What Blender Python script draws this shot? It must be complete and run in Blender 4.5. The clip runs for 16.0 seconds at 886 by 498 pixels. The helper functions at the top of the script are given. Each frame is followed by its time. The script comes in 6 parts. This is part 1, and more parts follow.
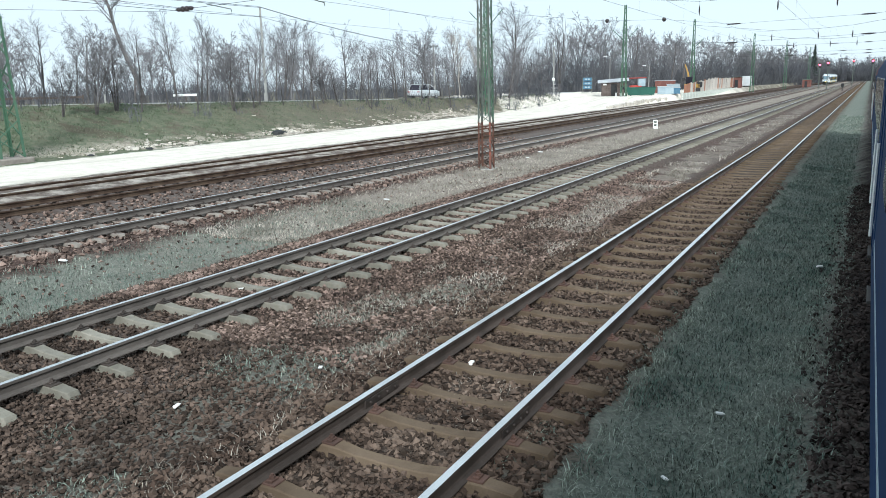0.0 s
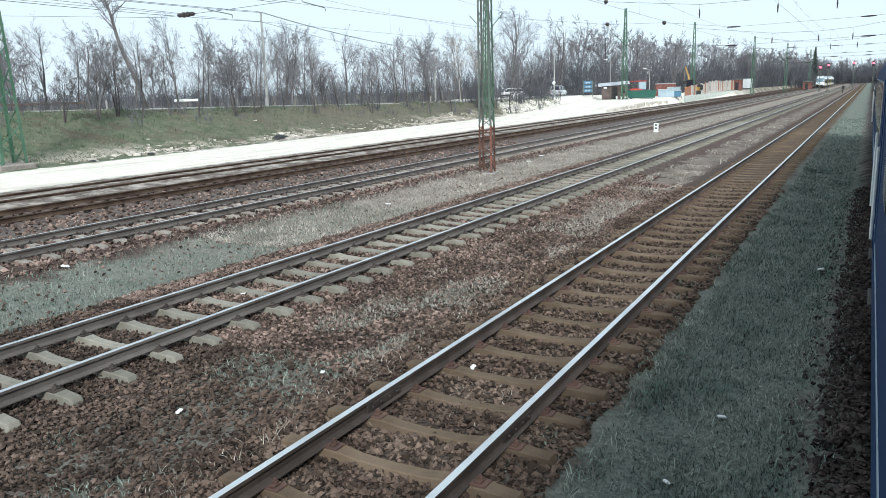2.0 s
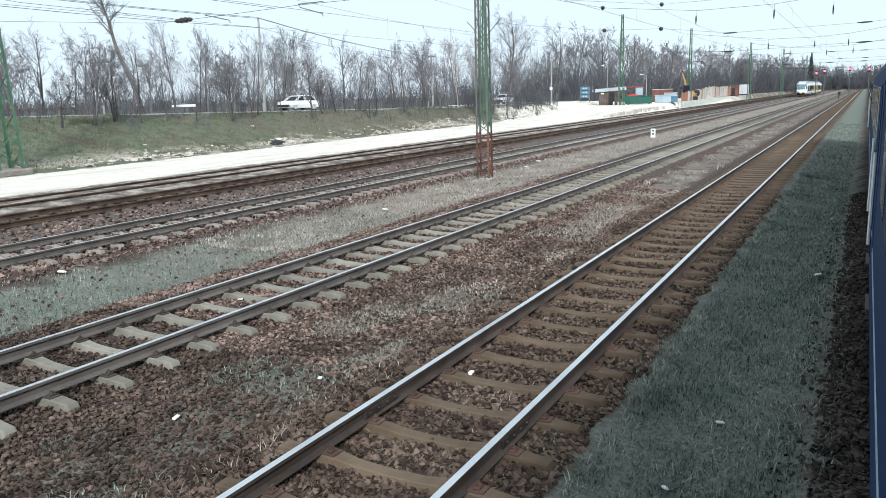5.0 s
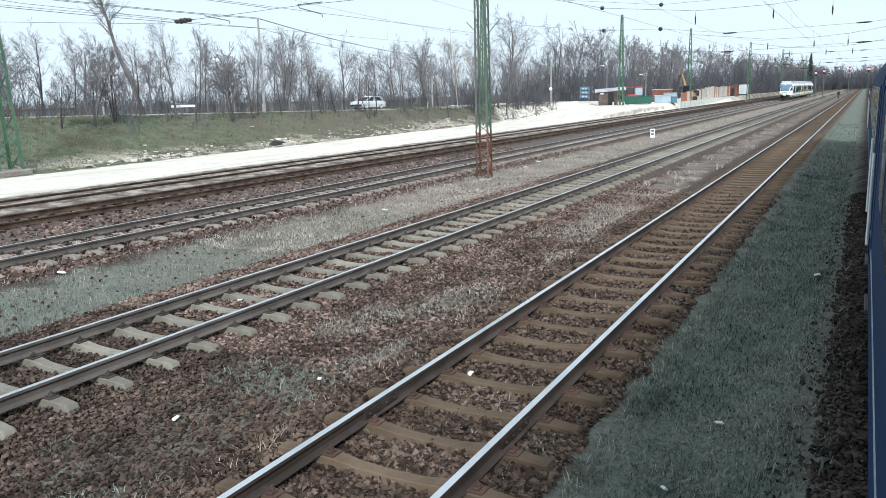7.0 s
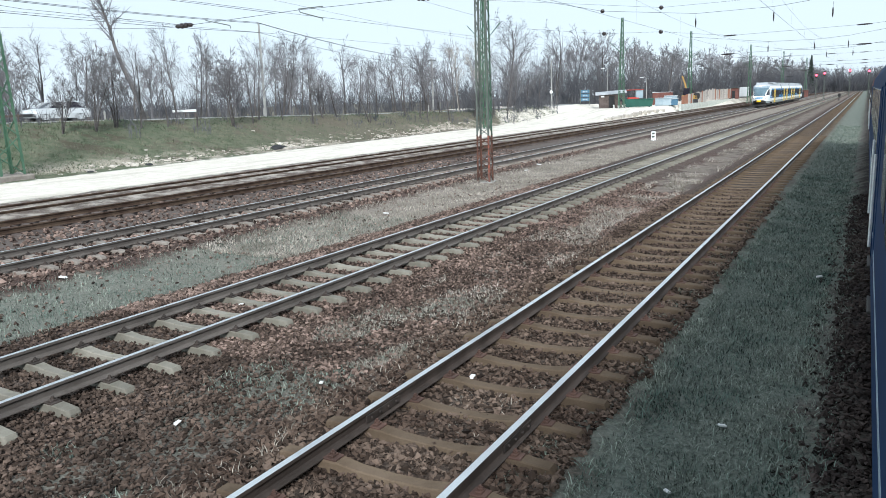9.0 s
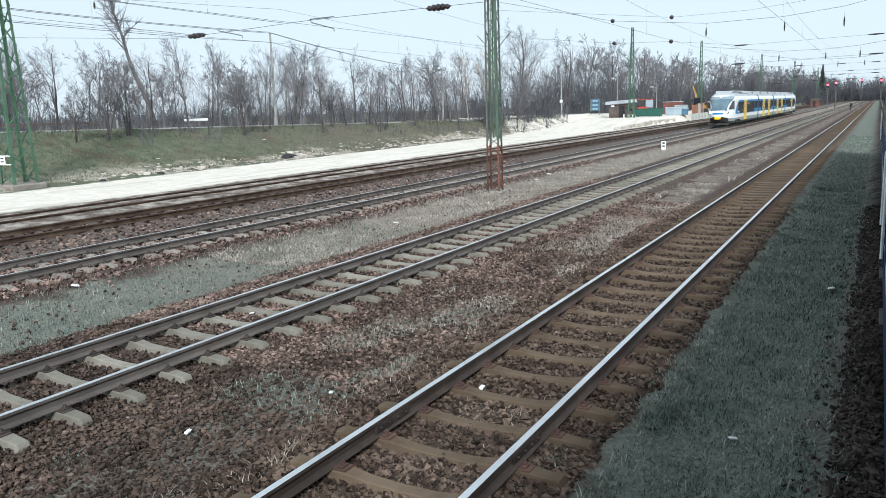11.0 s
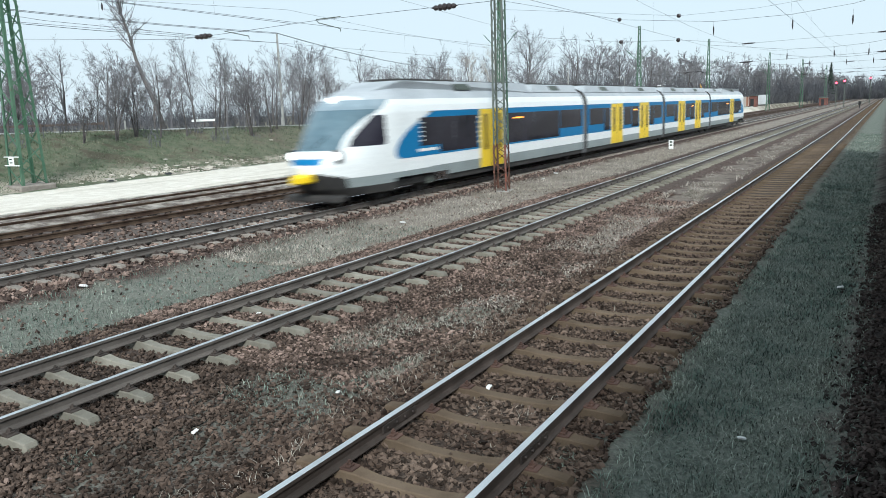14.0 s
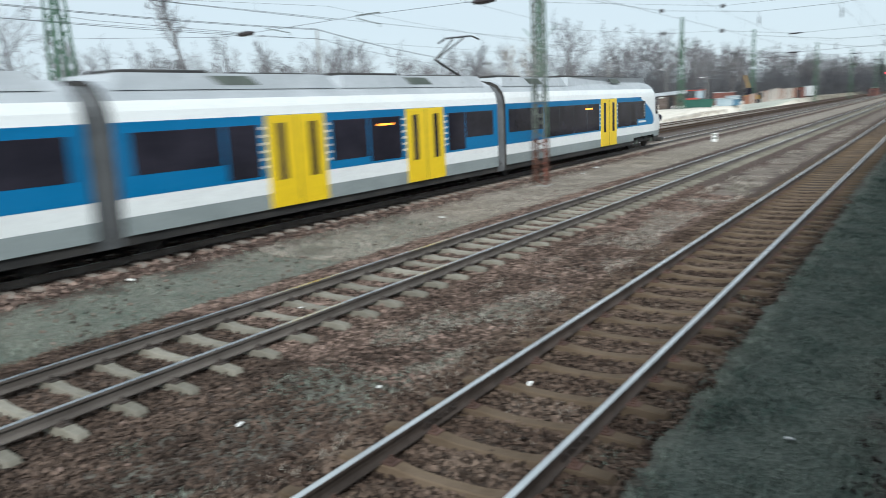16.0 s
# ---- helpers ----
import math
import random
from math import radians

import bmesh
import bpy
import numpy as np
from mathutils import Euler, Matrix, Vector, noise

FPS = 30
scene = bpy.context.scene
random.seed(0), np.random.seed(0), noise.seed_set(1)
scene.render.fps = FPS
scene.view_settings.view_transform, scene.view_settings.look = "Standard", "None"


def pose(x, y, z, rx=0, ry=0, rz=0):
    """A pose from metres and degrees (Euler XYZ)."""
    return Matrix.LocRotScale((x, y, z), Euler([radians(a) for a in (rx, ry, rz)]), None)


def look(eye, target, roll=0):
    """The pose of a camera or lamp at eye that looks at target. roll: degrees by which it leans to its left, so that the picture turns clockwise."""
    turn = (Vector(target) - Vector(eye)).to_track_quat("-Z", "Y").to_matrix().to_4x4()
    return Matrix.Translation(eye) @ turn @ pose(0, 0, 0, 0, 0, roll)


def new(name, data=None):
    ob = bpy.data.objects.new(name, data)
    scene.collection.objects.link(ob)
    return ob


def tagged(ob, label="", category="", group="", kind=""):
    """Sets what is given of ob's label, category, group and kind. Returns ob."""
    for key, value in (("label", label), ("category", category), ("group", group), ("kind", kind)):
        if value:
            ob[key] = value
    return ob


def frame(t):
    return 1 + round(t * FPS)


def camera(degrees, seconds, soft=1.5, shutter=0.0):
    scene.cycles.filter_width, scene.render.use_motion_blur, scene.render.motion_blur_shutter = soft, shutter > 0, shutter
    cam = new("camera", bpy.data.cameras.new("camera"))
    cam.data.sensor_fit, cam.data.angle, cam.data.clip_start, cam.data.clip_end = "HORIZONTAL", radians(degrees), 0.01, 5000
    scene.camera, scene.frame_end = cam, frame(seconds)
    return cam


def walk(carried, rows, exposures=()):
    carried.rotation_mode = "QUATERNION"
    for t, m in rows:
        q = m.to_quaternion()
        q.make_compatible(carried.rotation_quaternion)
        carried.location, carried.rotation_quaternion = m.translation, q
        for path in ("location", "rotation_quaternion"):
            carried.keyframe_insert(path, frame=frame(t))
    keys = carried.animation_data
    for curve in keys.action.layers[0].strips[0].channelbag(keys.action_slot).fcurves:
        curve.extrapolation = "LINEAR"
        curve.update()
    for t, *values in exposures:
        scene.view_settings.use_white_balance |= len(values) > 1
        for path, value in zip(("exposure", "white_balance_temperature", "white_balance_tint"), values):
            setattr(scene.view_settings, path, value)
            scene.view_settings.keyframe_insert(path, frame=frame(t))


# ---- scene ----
EXPOSURES = ((0.0, 0.61, 5730, 4), (3.5, 0.61, 5760, 6), (9.5, 0.58, 5760, 7), (10.0, 0.55, 5760, 7), (12.5, 0.46, 5780, 6), (14.0, 0.44, 5780, 4), (14.5, 0.40, 5800, 4), (16.0, 0.34, 5850, 5))
cam = camera(61.12, 16.0, soft=0.8, shutter=0.7)
# seconds, place in metres, then yaw, pitch and roll in degrees: the hand at the carriage window
CAMERA = (
    (0, -0.007, 0.011, 3.005, 29.44, -12.2, -1.5),
    (0.5, -0.003, 0.004, 3.006, 29.46, -12.06, -1.58),
    (1, 0.002, 0.001, 3.009, 29.62, -11.93, -1.72),
    (1.5, 0.001, -0.008, 3.019, 29.57, -11.92, -1.66),
    (2, 0.004, -0.008, 3.02, 29.54, -11.91, -1.76),
    (2.5, -0.005, 0.004, 3.016, 29.5, -11.87, -1.78),
    (3, 0.001, -0.003, 3.018, 29.5, -11.79, -1.78),
    (3.5, 0, 0, 3.018, 29.51, -11.73, -1.8),
    (4, -0.004, -0.004, 3.019, 29.36, -11.6, -1.68),
    (6.5, -0.005, 0, 3.02, 29.32, -11.47, -1.78),
    (7, 0.003, -0.007, 3.026, 29.3, -11.49, -1.76),
    (7.5, 0.004, -0.01, 3.024, 29.29, -11.61, -1.82),
    (8, -0, -0.001, 3.019, 29.33, -11.47, -1.9),
    (8.5, -0.003, 0.003, 3.019, 29.31, -11.35, -1.9),
    (9, -0.002, -0.001, 3.022, 29.39, -11.22, -2),
    (9.5, 0.003, -0.011, 3.026, 29.4, -11.09, -2.15),
    (10, 0.001, -0.017, 3.042, 29.68, -10.5, -1.99),
    (12.5, -0.002, -0.018, 3.048, 30.42, -10.6, -2.05),
    (13, -0.004, -0.017, 3.047, 30.6, -10.58, -2.12),
    (13.5, -0.006, -0.005, 3.041, 30.63, -10.54, -2.11),
    (14, -0.005, 0, 3.04, 30.64, -10.53, -2.15),
    (14.5, -0.011, 0.004, 3.037, 31.16, -10.95, -2.45),
    (15, -0.009, 0.005, 3.036, 31.38, -10.89, -2.41),
    (15.5, -0.013, 0.014, 3.04, 31.39, -10.75, -2.44),
    (15.7, -0.013, 0.014, 3.04, 31.54, -10.72, -2.45),
    (15.8, -0.018, 0.014, 3.043, 31.76, -10.69, -2.47),
    (15.9, -0.025, 0.01, 3.05, 32.35, -10.78, -2.53),
    (16, -0.032, -0.01, 3.058, 33.64, -10.83, -2.65),
)


def aim(x, y, z, yaw, pitch, roll):
    a, b = radians(yaw), radians(pitch)
    way = Vector((-math.sin(a) * math.cos(b), math.cos(a) * math.cos(b), math.sin(b)))
    return look((x, y, z), Vector((x, y, z)) + way, roll)


walk(cam, [(r[0], aim(*r[1:])) for r in CAMERA], exposures=EXPOSURES)

# ---- light ----
SUN_FROM = Vector((0.47, -0.78, 0.62)).normalized()
sun_data = bpy.data.lights.new("sun", "SUN")
sun_data.energy, sun_data.angle, sun_data.color = 3.0, radians(12), (1.0, 0.955, 0.88)
sun_lamp = new("sun", sun_data)
sun_lamp.matrix_world = look((0, 0, 60), Vector((0, 0, 60)) - SUN_FROM)

world = bpy.data.worlds.new("sky")
scene.world = world
world.use_nodes = True
sky = world.node_tree.nodes.new("ShaderNodeTexSky")
sky.sky_type, sky.sun_disc = "NISHITA", False
sky.sun_elevation = math.asin(SUN_FROM.z)
sky.sun_rotation = math.atan2(SUN_FROM.x, SUN_FROM.y)
sky.air_density, sky.dust_density, sky.ozone_density = 1.0, 1.5, 1.0
back = world.node_tree.nodes["Background"]
back.inputs["Strength"].default_value = 0.13
# a thin, bright, uneven veil of cloud over the whole sky
where = world.node_tree.nodes.new("ShaderNodeTexCoord")
veil = world.node_tree.nodes.new("ShaderNodeTexNoise")
veil.inputs["Scale"].default_value, veil.inputs["Detail"].default_value = 2.2, 5.0
world.node_tree.links.new(where.outputs["Generated"], veil.inputs["Vector"])
amount = world.node_tree.nodes.new("ShaderNodeMapRange")
for i, v in ((1, 0.3), (2, 0.7), (3, 0.90), (4, 0.98)):
    amount.inputs[i].default_value = v
world.node_tree.links.new(veil.outputs["Fac"], amount.inputs[0])
cloud = world.node_tree.nodes.new("ShaderNodeMix")
cloud.data_type = "RGBA"
cloud.inputs[7].default_value = (4.6, 4.95, 5.05, 1)
world.node_tree.links.new(amount.outputs[0], cloud.inputs[0])
world.node_tree.links.new(sky.outputs[0], cloud.inputs[6])
world.node_tree.links.new(cloud.outputs[2], back.inputs["Color"])


# ---- materials ----
class Graph:
    """Short hand for a node material."""

    def __init__(self, name):
        self.mat = bpy.data.materials.new(name)
        self.mat.use_nodes = True
        self.nt = self.mat.node_tree
        self.bsdf = self.nt.nodes["Principled BSDF"]

    def plug(self, value, socket):
        if isinstance(value, bpy.types.NodeSocket):
            self.nt.links.new(value, socket)
        elif value is not None:
            socket.default_value = value

    def node(self, kind, **inputs):
        n = self.nt.nodes.new("ShaderNode" + kind)
        for k, v in inputs.items():
            self.plug(v, n.inputs[k])
        return n

    def math(self, op, a, b=None, c=None, clamp=False):
        n = self.nt.nodes.new("ShaderNodeMath")
        n.operation, n.use_clamp = op, clamp
        for i, v in enumerate((a, b, c)):
            self.plug(v, n.inputs[i])
        return n.outputs[0]

    def place(self, world_space=False):
        if world_space:
            return self.nt.nodes.new("ShaderNodeNewGeometry").outputs["Position"]
        return self.nt.nodes.new("ShaderNodeTexCoord").outputs["Object"]

    def noise(self, at, scale, detail=4.0, rough=0.6):
        n = self.node("TexNoise", Vector=at, Scale=scale, Detail=detail, Roughness=rough)
        return n.outputs["Fac"]

    def step(self, value, lo, hi):
        n = self.nt.nodes.new("ShaderNodeMapRange")
        n.interpolation_type = "SMOOTHSTEP"
        for i, v in enumerate((value, lo, hi, 0.0, 1.0)):
            self.plug(v, n.inputs[i])
        return n.outputs[0]

    def mix(self, fac, a, b, blend="MIX"):
        n = self.nt.nodes.new("ShaderNodeMix")
        n.data_type, n.blend_type = "RGBA", blend
        self.plug(fac, n.inputs[0])
        for v, i in ((a, 6), (b, 7)):
            self.plug((*v, 1.0) if isinstance(v, tuple) and len(v) == 3 else v, n.inputs[i])
        return n.outputs[2]

    def finish(self, colour, rough=0.8, metal=0.0, height=None, strength=0.4, depth=0.01, gloss=0.5):
        self.plug((*colour, 1.0) if isinstance(colour, tuple) else colour, self.bsdf.inputs["Base Color"])
        self.plug(rough, self.bsdf.inputs["Roughness"])
        self.plug(metal, self.bsdf.inputs["Metallic"])
        self.bsdf.inputs["Specular IOR Level"].default_value = gloss
        if height is not None:
            b = self.node("Bump", Height=height, Strength=strength, Distance=depth)
            self.plug(b.outputs[0], self.bsdf.inputs["Normal"])
        return self.mat


def surface(name, a, b, scale=2.0, fine=30.0, rough=0.8, metal=0.0, bump=0.3, depth=0.01, vary=0.0, island=0.0, lo=0.35, hi=0.65, spots=None, world_space=False, gloss=0.5):
    """Two colours in large soft patches, a finer grain over them, and uneven gloss."""
    g = Graph(name)
    at = g.place(world_space)
    big, small = g.noise(at, scale), g.noise(at, fine, 3.0, 0.7)
    colour = g.mix(g.step(big, lo, hi), a, b)
    if spots:
        spot, where, cut = spots
        colour = g.mix(g.step(g.noise(at, where, 5.0, 0.7), cut, cut + 0.1), colour, spot)
    grain = g.math("MULTIPLY_ADD", small, 0.5, 0.75)
    if vary:
        rnd = g.nt.nodes.new("ShaderNodeObjectInfo").outputs["Random"]
        grain = g.math("MULTIPLY", grain, g.math("MULTIPLY_ADD", rnd, vary, 1 - vary / 2))
    if island:
        rnd = g.nt.nodes.new("ShaderNodeNewGeometry").outputs["Random Per Island"]
        grain = g.math("MULTIPLY", grain, g.math("MULTIPLY_ADD", rnd, island, 1 - island / 2))
    shade = g.node("HueSaturation", Value=grain, Color=colour).outputs[0]
    r = g.math("MULTIPLY_ADD", big, 0.25, rough - 0.12, clamp=True)
    return g.finish(shade, r, metal, small, bump, depth, gloss=0.12 if rough > 0.8 else gloss)


M = {}
M["rail_side"] = surface("rail_side", (0.045, 0.034, 0.028), (0.085, 0.065, 0.055), 1.5, 40, 0.75, 0.3, 0.3, 0.003)
M["rail_grey"] = surface("rail_grey", (0.10, 0.085, 0.075), (0.15, 0.13, 0.115), 1.5, 40, 0.75, 0.2, 0.3, 0.003)
M["rail_top"] = surface("rail_top", (0.76, 0.76, 0.75), (0.62, 0.62, 0.62), 0.8, 60, 0.30, 1.0, 0.05, 0.001)
M["rail_rust"] = surface("rail_rust", (0.05, 0.032, 0.024), (0.10, 0.07, 0.05), 1.5, 40, 0.85, 0.0, 0.3, 0.003)
M["sleeper_brown"] = surface("sleeper_brown", (0.090, 0.064, 0.043), (0.135, 0.100, 0.070), 1.6, 60, 0.9, 0, 0.25, 0.004, vary=0.3, spots=((0.085, 0.062, 0.047), 7.0, 0.64))
M["sleeper_grey"] = surface("sleeper_grey", (0.175, 0.162, 0.132), (0.255, 0.236, 0.198), 2.5, 60, 0.9, 0, 0.25, 0.004, vary=0.35, spots=((0.19, 0.175, 0.105), 6.0, 0.6))
M["sleeper_dark"] = surface("sleeper_dark", (0.22, 0.19, 0.165), (0.29, 0.26, 0.23), 2.5, 60, 0.9, 0, 0.3, 0.006, vary=0.4)
M["clip"] = surface("clip", (0.075, 0.042, 0.032), (0.115, 0.065, 0.05), 9, 80, 0.8, 0.2, 0.3, 0.003, vary=0.4)
M["bolt"] = surface("bolt", (0.06, 0.05, 0.045), (0.10, 0.08, 0.07), 9, 80, 0.6, 0.6, 0.2, 0.002)
M["stone"] = surface("stone", (0.104, 0.073, 0.060), (0.200, 0.145, 0.121), 1.2, 60, 0.95, 0, 0.3, 0.004, island=1.6, world_space=True)
M["stone_brown"] = surface("stone_brown", (0.058, 0.040, 0.031), (0.112, 0.082, 0.064), 1.2, 60, 0.95, 0, 0.3, 0.004, island=1.5, world_space=True)
# near stones: the lens's falloff towards the corner, put into their colour
M["stone_dimmed"] = surface("stone_dimmed", (0.048, 0.035, 0.028), (0.100, 0.072, 0.057), 1.2, 60, 0.95, 0, 0.3, 0.004, island=1.4, world_space=True)
# ballast colour darkened to hold the shade of the standing carriages
M["stone_shaded"] = surface("stone_shaded", (0.030, 0.023, 0.021), (0.065, 0.050, 0.044), 1.2, 60, 0.95, 0, 0.3, 0.004, island=1.2, world_space=True)
M["green_blade"] = surface("green_blade", (0.102, 0.138, 0.114), (0.235, 0.255, 0.212), 1.6, 6, 0.9, 0, 0.0, 0.001, island=1.5, world_space=True)
M["blade"] = surface("blade", (0.215, 0.195, 0.162), (0.42, 0.375, 0.325), 0.7, 6, 0.9, 0, 0.0, 0.001, island=1.2, world_space=True)
M["bark"] = surface("bark", (0.070, 0.064, 0.062), (0.13, 0.118, 0.113), 1.2, 25, 0.95, 0, 0.5, 0.02, vary=0.4)
M["twig"] = surface("twig", (0.135, 0.130, 0.138), (0.205, 0.195, 0.200), 0.5, 8, 0.95, 0, 0.0, 0.01, vary=0.35)
M["pale_bark"] = surface("pale_bark", (0.30, 0.27, 0.24), (0.42, 0.39, 0.35), 1.5, 20, 0.9, 0, 0.3, 0.01)
M["needles"] = surface("needles", (0.035, 0.046, 0.040), (0.06, 0.075, 0.062), 0.8, 8, 0.95, 0, 0.0, 0.01, island=0.7, world_space=True)
M["brush"] = surface("brush", (0.086, 0.088, 0.098), (0.142, 0.140, 0.148), 0.2, 5, 0.95, 0, 0.0, 0.01, island=0.6, world_space=True)
M["concrete"] = surface("concrete", (0.27, 0.265, 0.25), (0.37, 0.36, 0.34), 1.5, 40, 0.9, 0, 0.3, 0.005, spots=((0.2, 0.19, 0.17), 3, 0.6))
M["limewash"] = surface("limewash", (0.50, 0.52, 0.46), (0.62, 0.63, 0.58), 1.2, 20, 0.9, 0, 0.2, 0.004, spots=((0.26, 0.28, 0.22), 1.6, 0.56))
M["steel_green"] = surface("steel_green", (0.05, 0.115, 0.07), (0.085, 0.155, 0.10), 1.2, 30, 0.65, 0.1, 0.2, 0.003, spots=((0.10, 0.10, 0.075), 2.5, 0.6))
M["steel_grey"] = surface("steel_grey", (0.085, 0.10, 0.085), (0.13, 0.145, 0.125), 1.2, 30, 0.65, 0.2, 0.2, 0.003, spots=((0.07, 0.075, 0.065), 2.5, 0.6))
M["steel_red"] = surface("steel_red", (0.30, 0.085, 0.05), (0.15, 0.065, 0.05), 2.0, 30, 0.75, 0.1, 0.3, 0.003, spots=((0.13, 0.07, 0.055), 6, 0.5))
M["steel_rust"] = surface("steel_rust", (0.10, 0.055, 0.042), (0.15, 0.075, 0.055), 2.0, 30, 0.85, 0.1, 0.3, 0.003, spots=((0.06, 0.045, 0.04), 6, 0.55))
M["bank_blade"] = surface("bank_blade", (0.090, 0.122, 0.072), (0.185, 0.180, 0.130), 0.4, 6, 0.9, 0, 0.0, 0.001, island=0.8, world_space=True)
M["insulator"] = surface("insulator", (0.022, 0.016, 0.016), (0.035, 0.026, 0.025), 6, 30, 0.3, 0, 0.1, 0.002)
M["wire"] = surface("wire", (0.05, 0.055, 0.055), (0.075, 0.08, 0.08), 1, 20, 0.6, 0.5, 0.0, 0.001)
M["white_paint"] = surface("white_paint", (0.80, 0.80, 0.78), (0.74, 0.74, 0.72), 1.2, 20, 0.35, 0, 0.05, 0.001)
M["train_white"] = surface("train_white", (0.82, 0.83, 0.82), (0.78, 0.79, 0.78), 0.6, 12, 0.32, 0, 0.03, 0.001)
M["train_blue"] = surface("train_blue", (0.009, 0.150, 0.34), (0.013, 0.165, 0.37), 0.6, 12, 0.45, 0, 0.03, 0.001, gloss=0.25)
M["train_grey"] = surface("train_grey", (0.23, 0.26, 0.26), (0.28, 0.31, 0.31), 0.7, 12, 0.45, 0, 0.05, 0.001)
M["train_roof"] = surface("train_roof", (0.36, 0.38, 0.40), (0.44, 0.46, 0.48), 0.7, 12, 0.55, 0, 0.05, 0.002, spots=((0.3, 0.31, 0.31), 1.5, 0.62))
M["train_yellow"] = surface("train_yellow", (0.84, 0.58, 0.012), (0.80, 0.54, 0.010), 0.8, 12, 0.35, 0, 0.03, 0.001)
M["train_under"] = surface("train_under", (0.028, 0.027, 0.027), (0.055, 0.05, 0.046), 1.5, 20, 0.8, 0.1, 0.3, 0.01)
M["rubber"] = surface("rubber", (0.022, 0.022, 0.024), (0.035, 0.035, 0.037), 2, 30, 0.8, 0, 0.2, 0.003)
M["bellows"] = surface("bellows", (0.075, 0.078, 0.082), (0.115, 0.118, 0.122), 2, 30, 0.8, 0, 0.2, 0.003)
M["window_dark"] = surface("window_dark", (0.020, 0.019, 0.026), (0.034, 0.031, 0.042), 0.6, 8, 0.10, 0, 0.01, 0.001, gloss=0.22)
M["windscreen"] = surface("windscreen", (0.10, 0.155, 0.19), (0.14, 0.20, 0.235), 0.8, 8, 0.14, 0, 0.01, 0.001)
M["own_blue"] = surface("own_blue", (0.008, 0.026, 0.075), (0.012, 0.036, 0.10), 0.7, 14, 0.72, 0, 0.08, 0.002, spots=((0.03, 0.04, 0.06), 2.2, 0.62), gloss=0.15)
M["asphalt"] = surface("asphalt", (0.30, 0.30, 0.29), (0.38, 0.37, 0.355), 0.3, 14, 0.9, 0, 0.2, 0.004, world_space=True)
M["rock_white"] = surface("rock_white", (0.40, 0.36, 0.31), (0.58, 0.53, 0.47), 1.0, 20, 0.9, 0, 0.3, 0.01, island=0.5, world_space=True)
M["litter"] = surface("litter", (0.75, 0.74, 0.72), (0.65, 0.64, 0.62), 6, 20, 0.7, 0, 0.1, 0.002)
M["black"] = surface("black", (0.012, 0.012, 0.013), (0.02, 0.02, 0.021), 3, 20, 0.6, 0, 0.1, 0.002)
M["shed_wood"] = surface("shed_wood", (0.075, 0.06, 0.055), (0.12, 0.098, 0.088), 1.0, 15, 0.85, 0, 0.3, 0.005, vary=0.4)
M["metal_roof"] = surface("metal_roof", (0.42, 0.43, 0.44), (0.52, 0.53, 0.54), 0.6, 12, 0.5, 0.3, 0.1, 0.003)
M["green_paint"] = surface("green_paint", (0.012, 0.075, 0.055), (0.02, 0.095, 0.07), 0.8, 12, 0.6, 0, 0.1, 0.003)
M["blue_paint"] = surface("blue_paint", (0.045, 0.12, 0.19), (0.07, 0.16, 0.24), 0.8, 12, 0.6, 0, 0.1, 0.003)
M["pale_blue"] = surface("pale_blue", (0.26, 0.33, 0.37), (0.34, 0.41, 0.45), 0.8, 12, 0.6, 0, 0.1, 0.003)
M["red_paint"] = surface("red_paint", (0.38, 0.045, 0.03), (0.30, 0.04, 0.03), 0.8, 12, 0.5, 0, 0.1, 0.003)
M["digger"] = surface("digger", (0.42, 0.25, 0.05), (0.30, 0.18, 0.05), 0.8, 12, 0.5, 0, 0.1, 0.003)
M["board_pale"] = surface("board_pale", (0.46, 0.41, 0.36), (0.56, 0.50, 0.45), 0.6, 12, 0.8, 0, 0.2, 0.004, vary=0.3)
M["board_rust"] = surface("board_rust", (0.30, 0.13, 0.075), (0.36, 0.18, 0.11), 0.6, 12, 0.8, 0, 0.2, 0.004, vary=0.3)
M["brick_red"] = surface("brick_red", (0.14, 0.065, 0.055), (0.19, 0.09, 0.075), 0.8, 12, 0.85, 0, 0.2, 0.004)
M["silver_paint"] = surface("silver_paint", (0.66, 0.68, 0.69), (0.60, 0.62, 0.63), 0.8, 12, 0.3, 0.2, 0.02, 0.001)


def glow(name, colour, strength):
    g = Graph(name)
    g.plug((*colour, 1.0), g.bsdf.inputs["Emission Color"])
    g.bsdf.inputs["Emission Strength"].default_value = strength
    return g.finish(colour, 0.4)


M["lamp_red"] = glow("lamp_red", (1.0, 0.05, 0.08), 6.0)
M["lamp_white"] = glow("lamp_white", (1.0, 0.98, 0.92), 1.1)
M["window_pillar"] = surface("window_pillar", (0.022, 0.026, 0.034), (0.032, 0.036, 0.044), 0.6, 8, 0.25, 0, 0.01, 0.001)
M["front_panel"] = surface("front_panel", (0.22, 0.28, 0.32), (0.27, 0.33, 0.37), 0.8, 8, 0.2, 0, 0.01, 0.001)
M["led_orange"] = glow("led_orange", (1.0, 0.30, 0.03), 2.0)


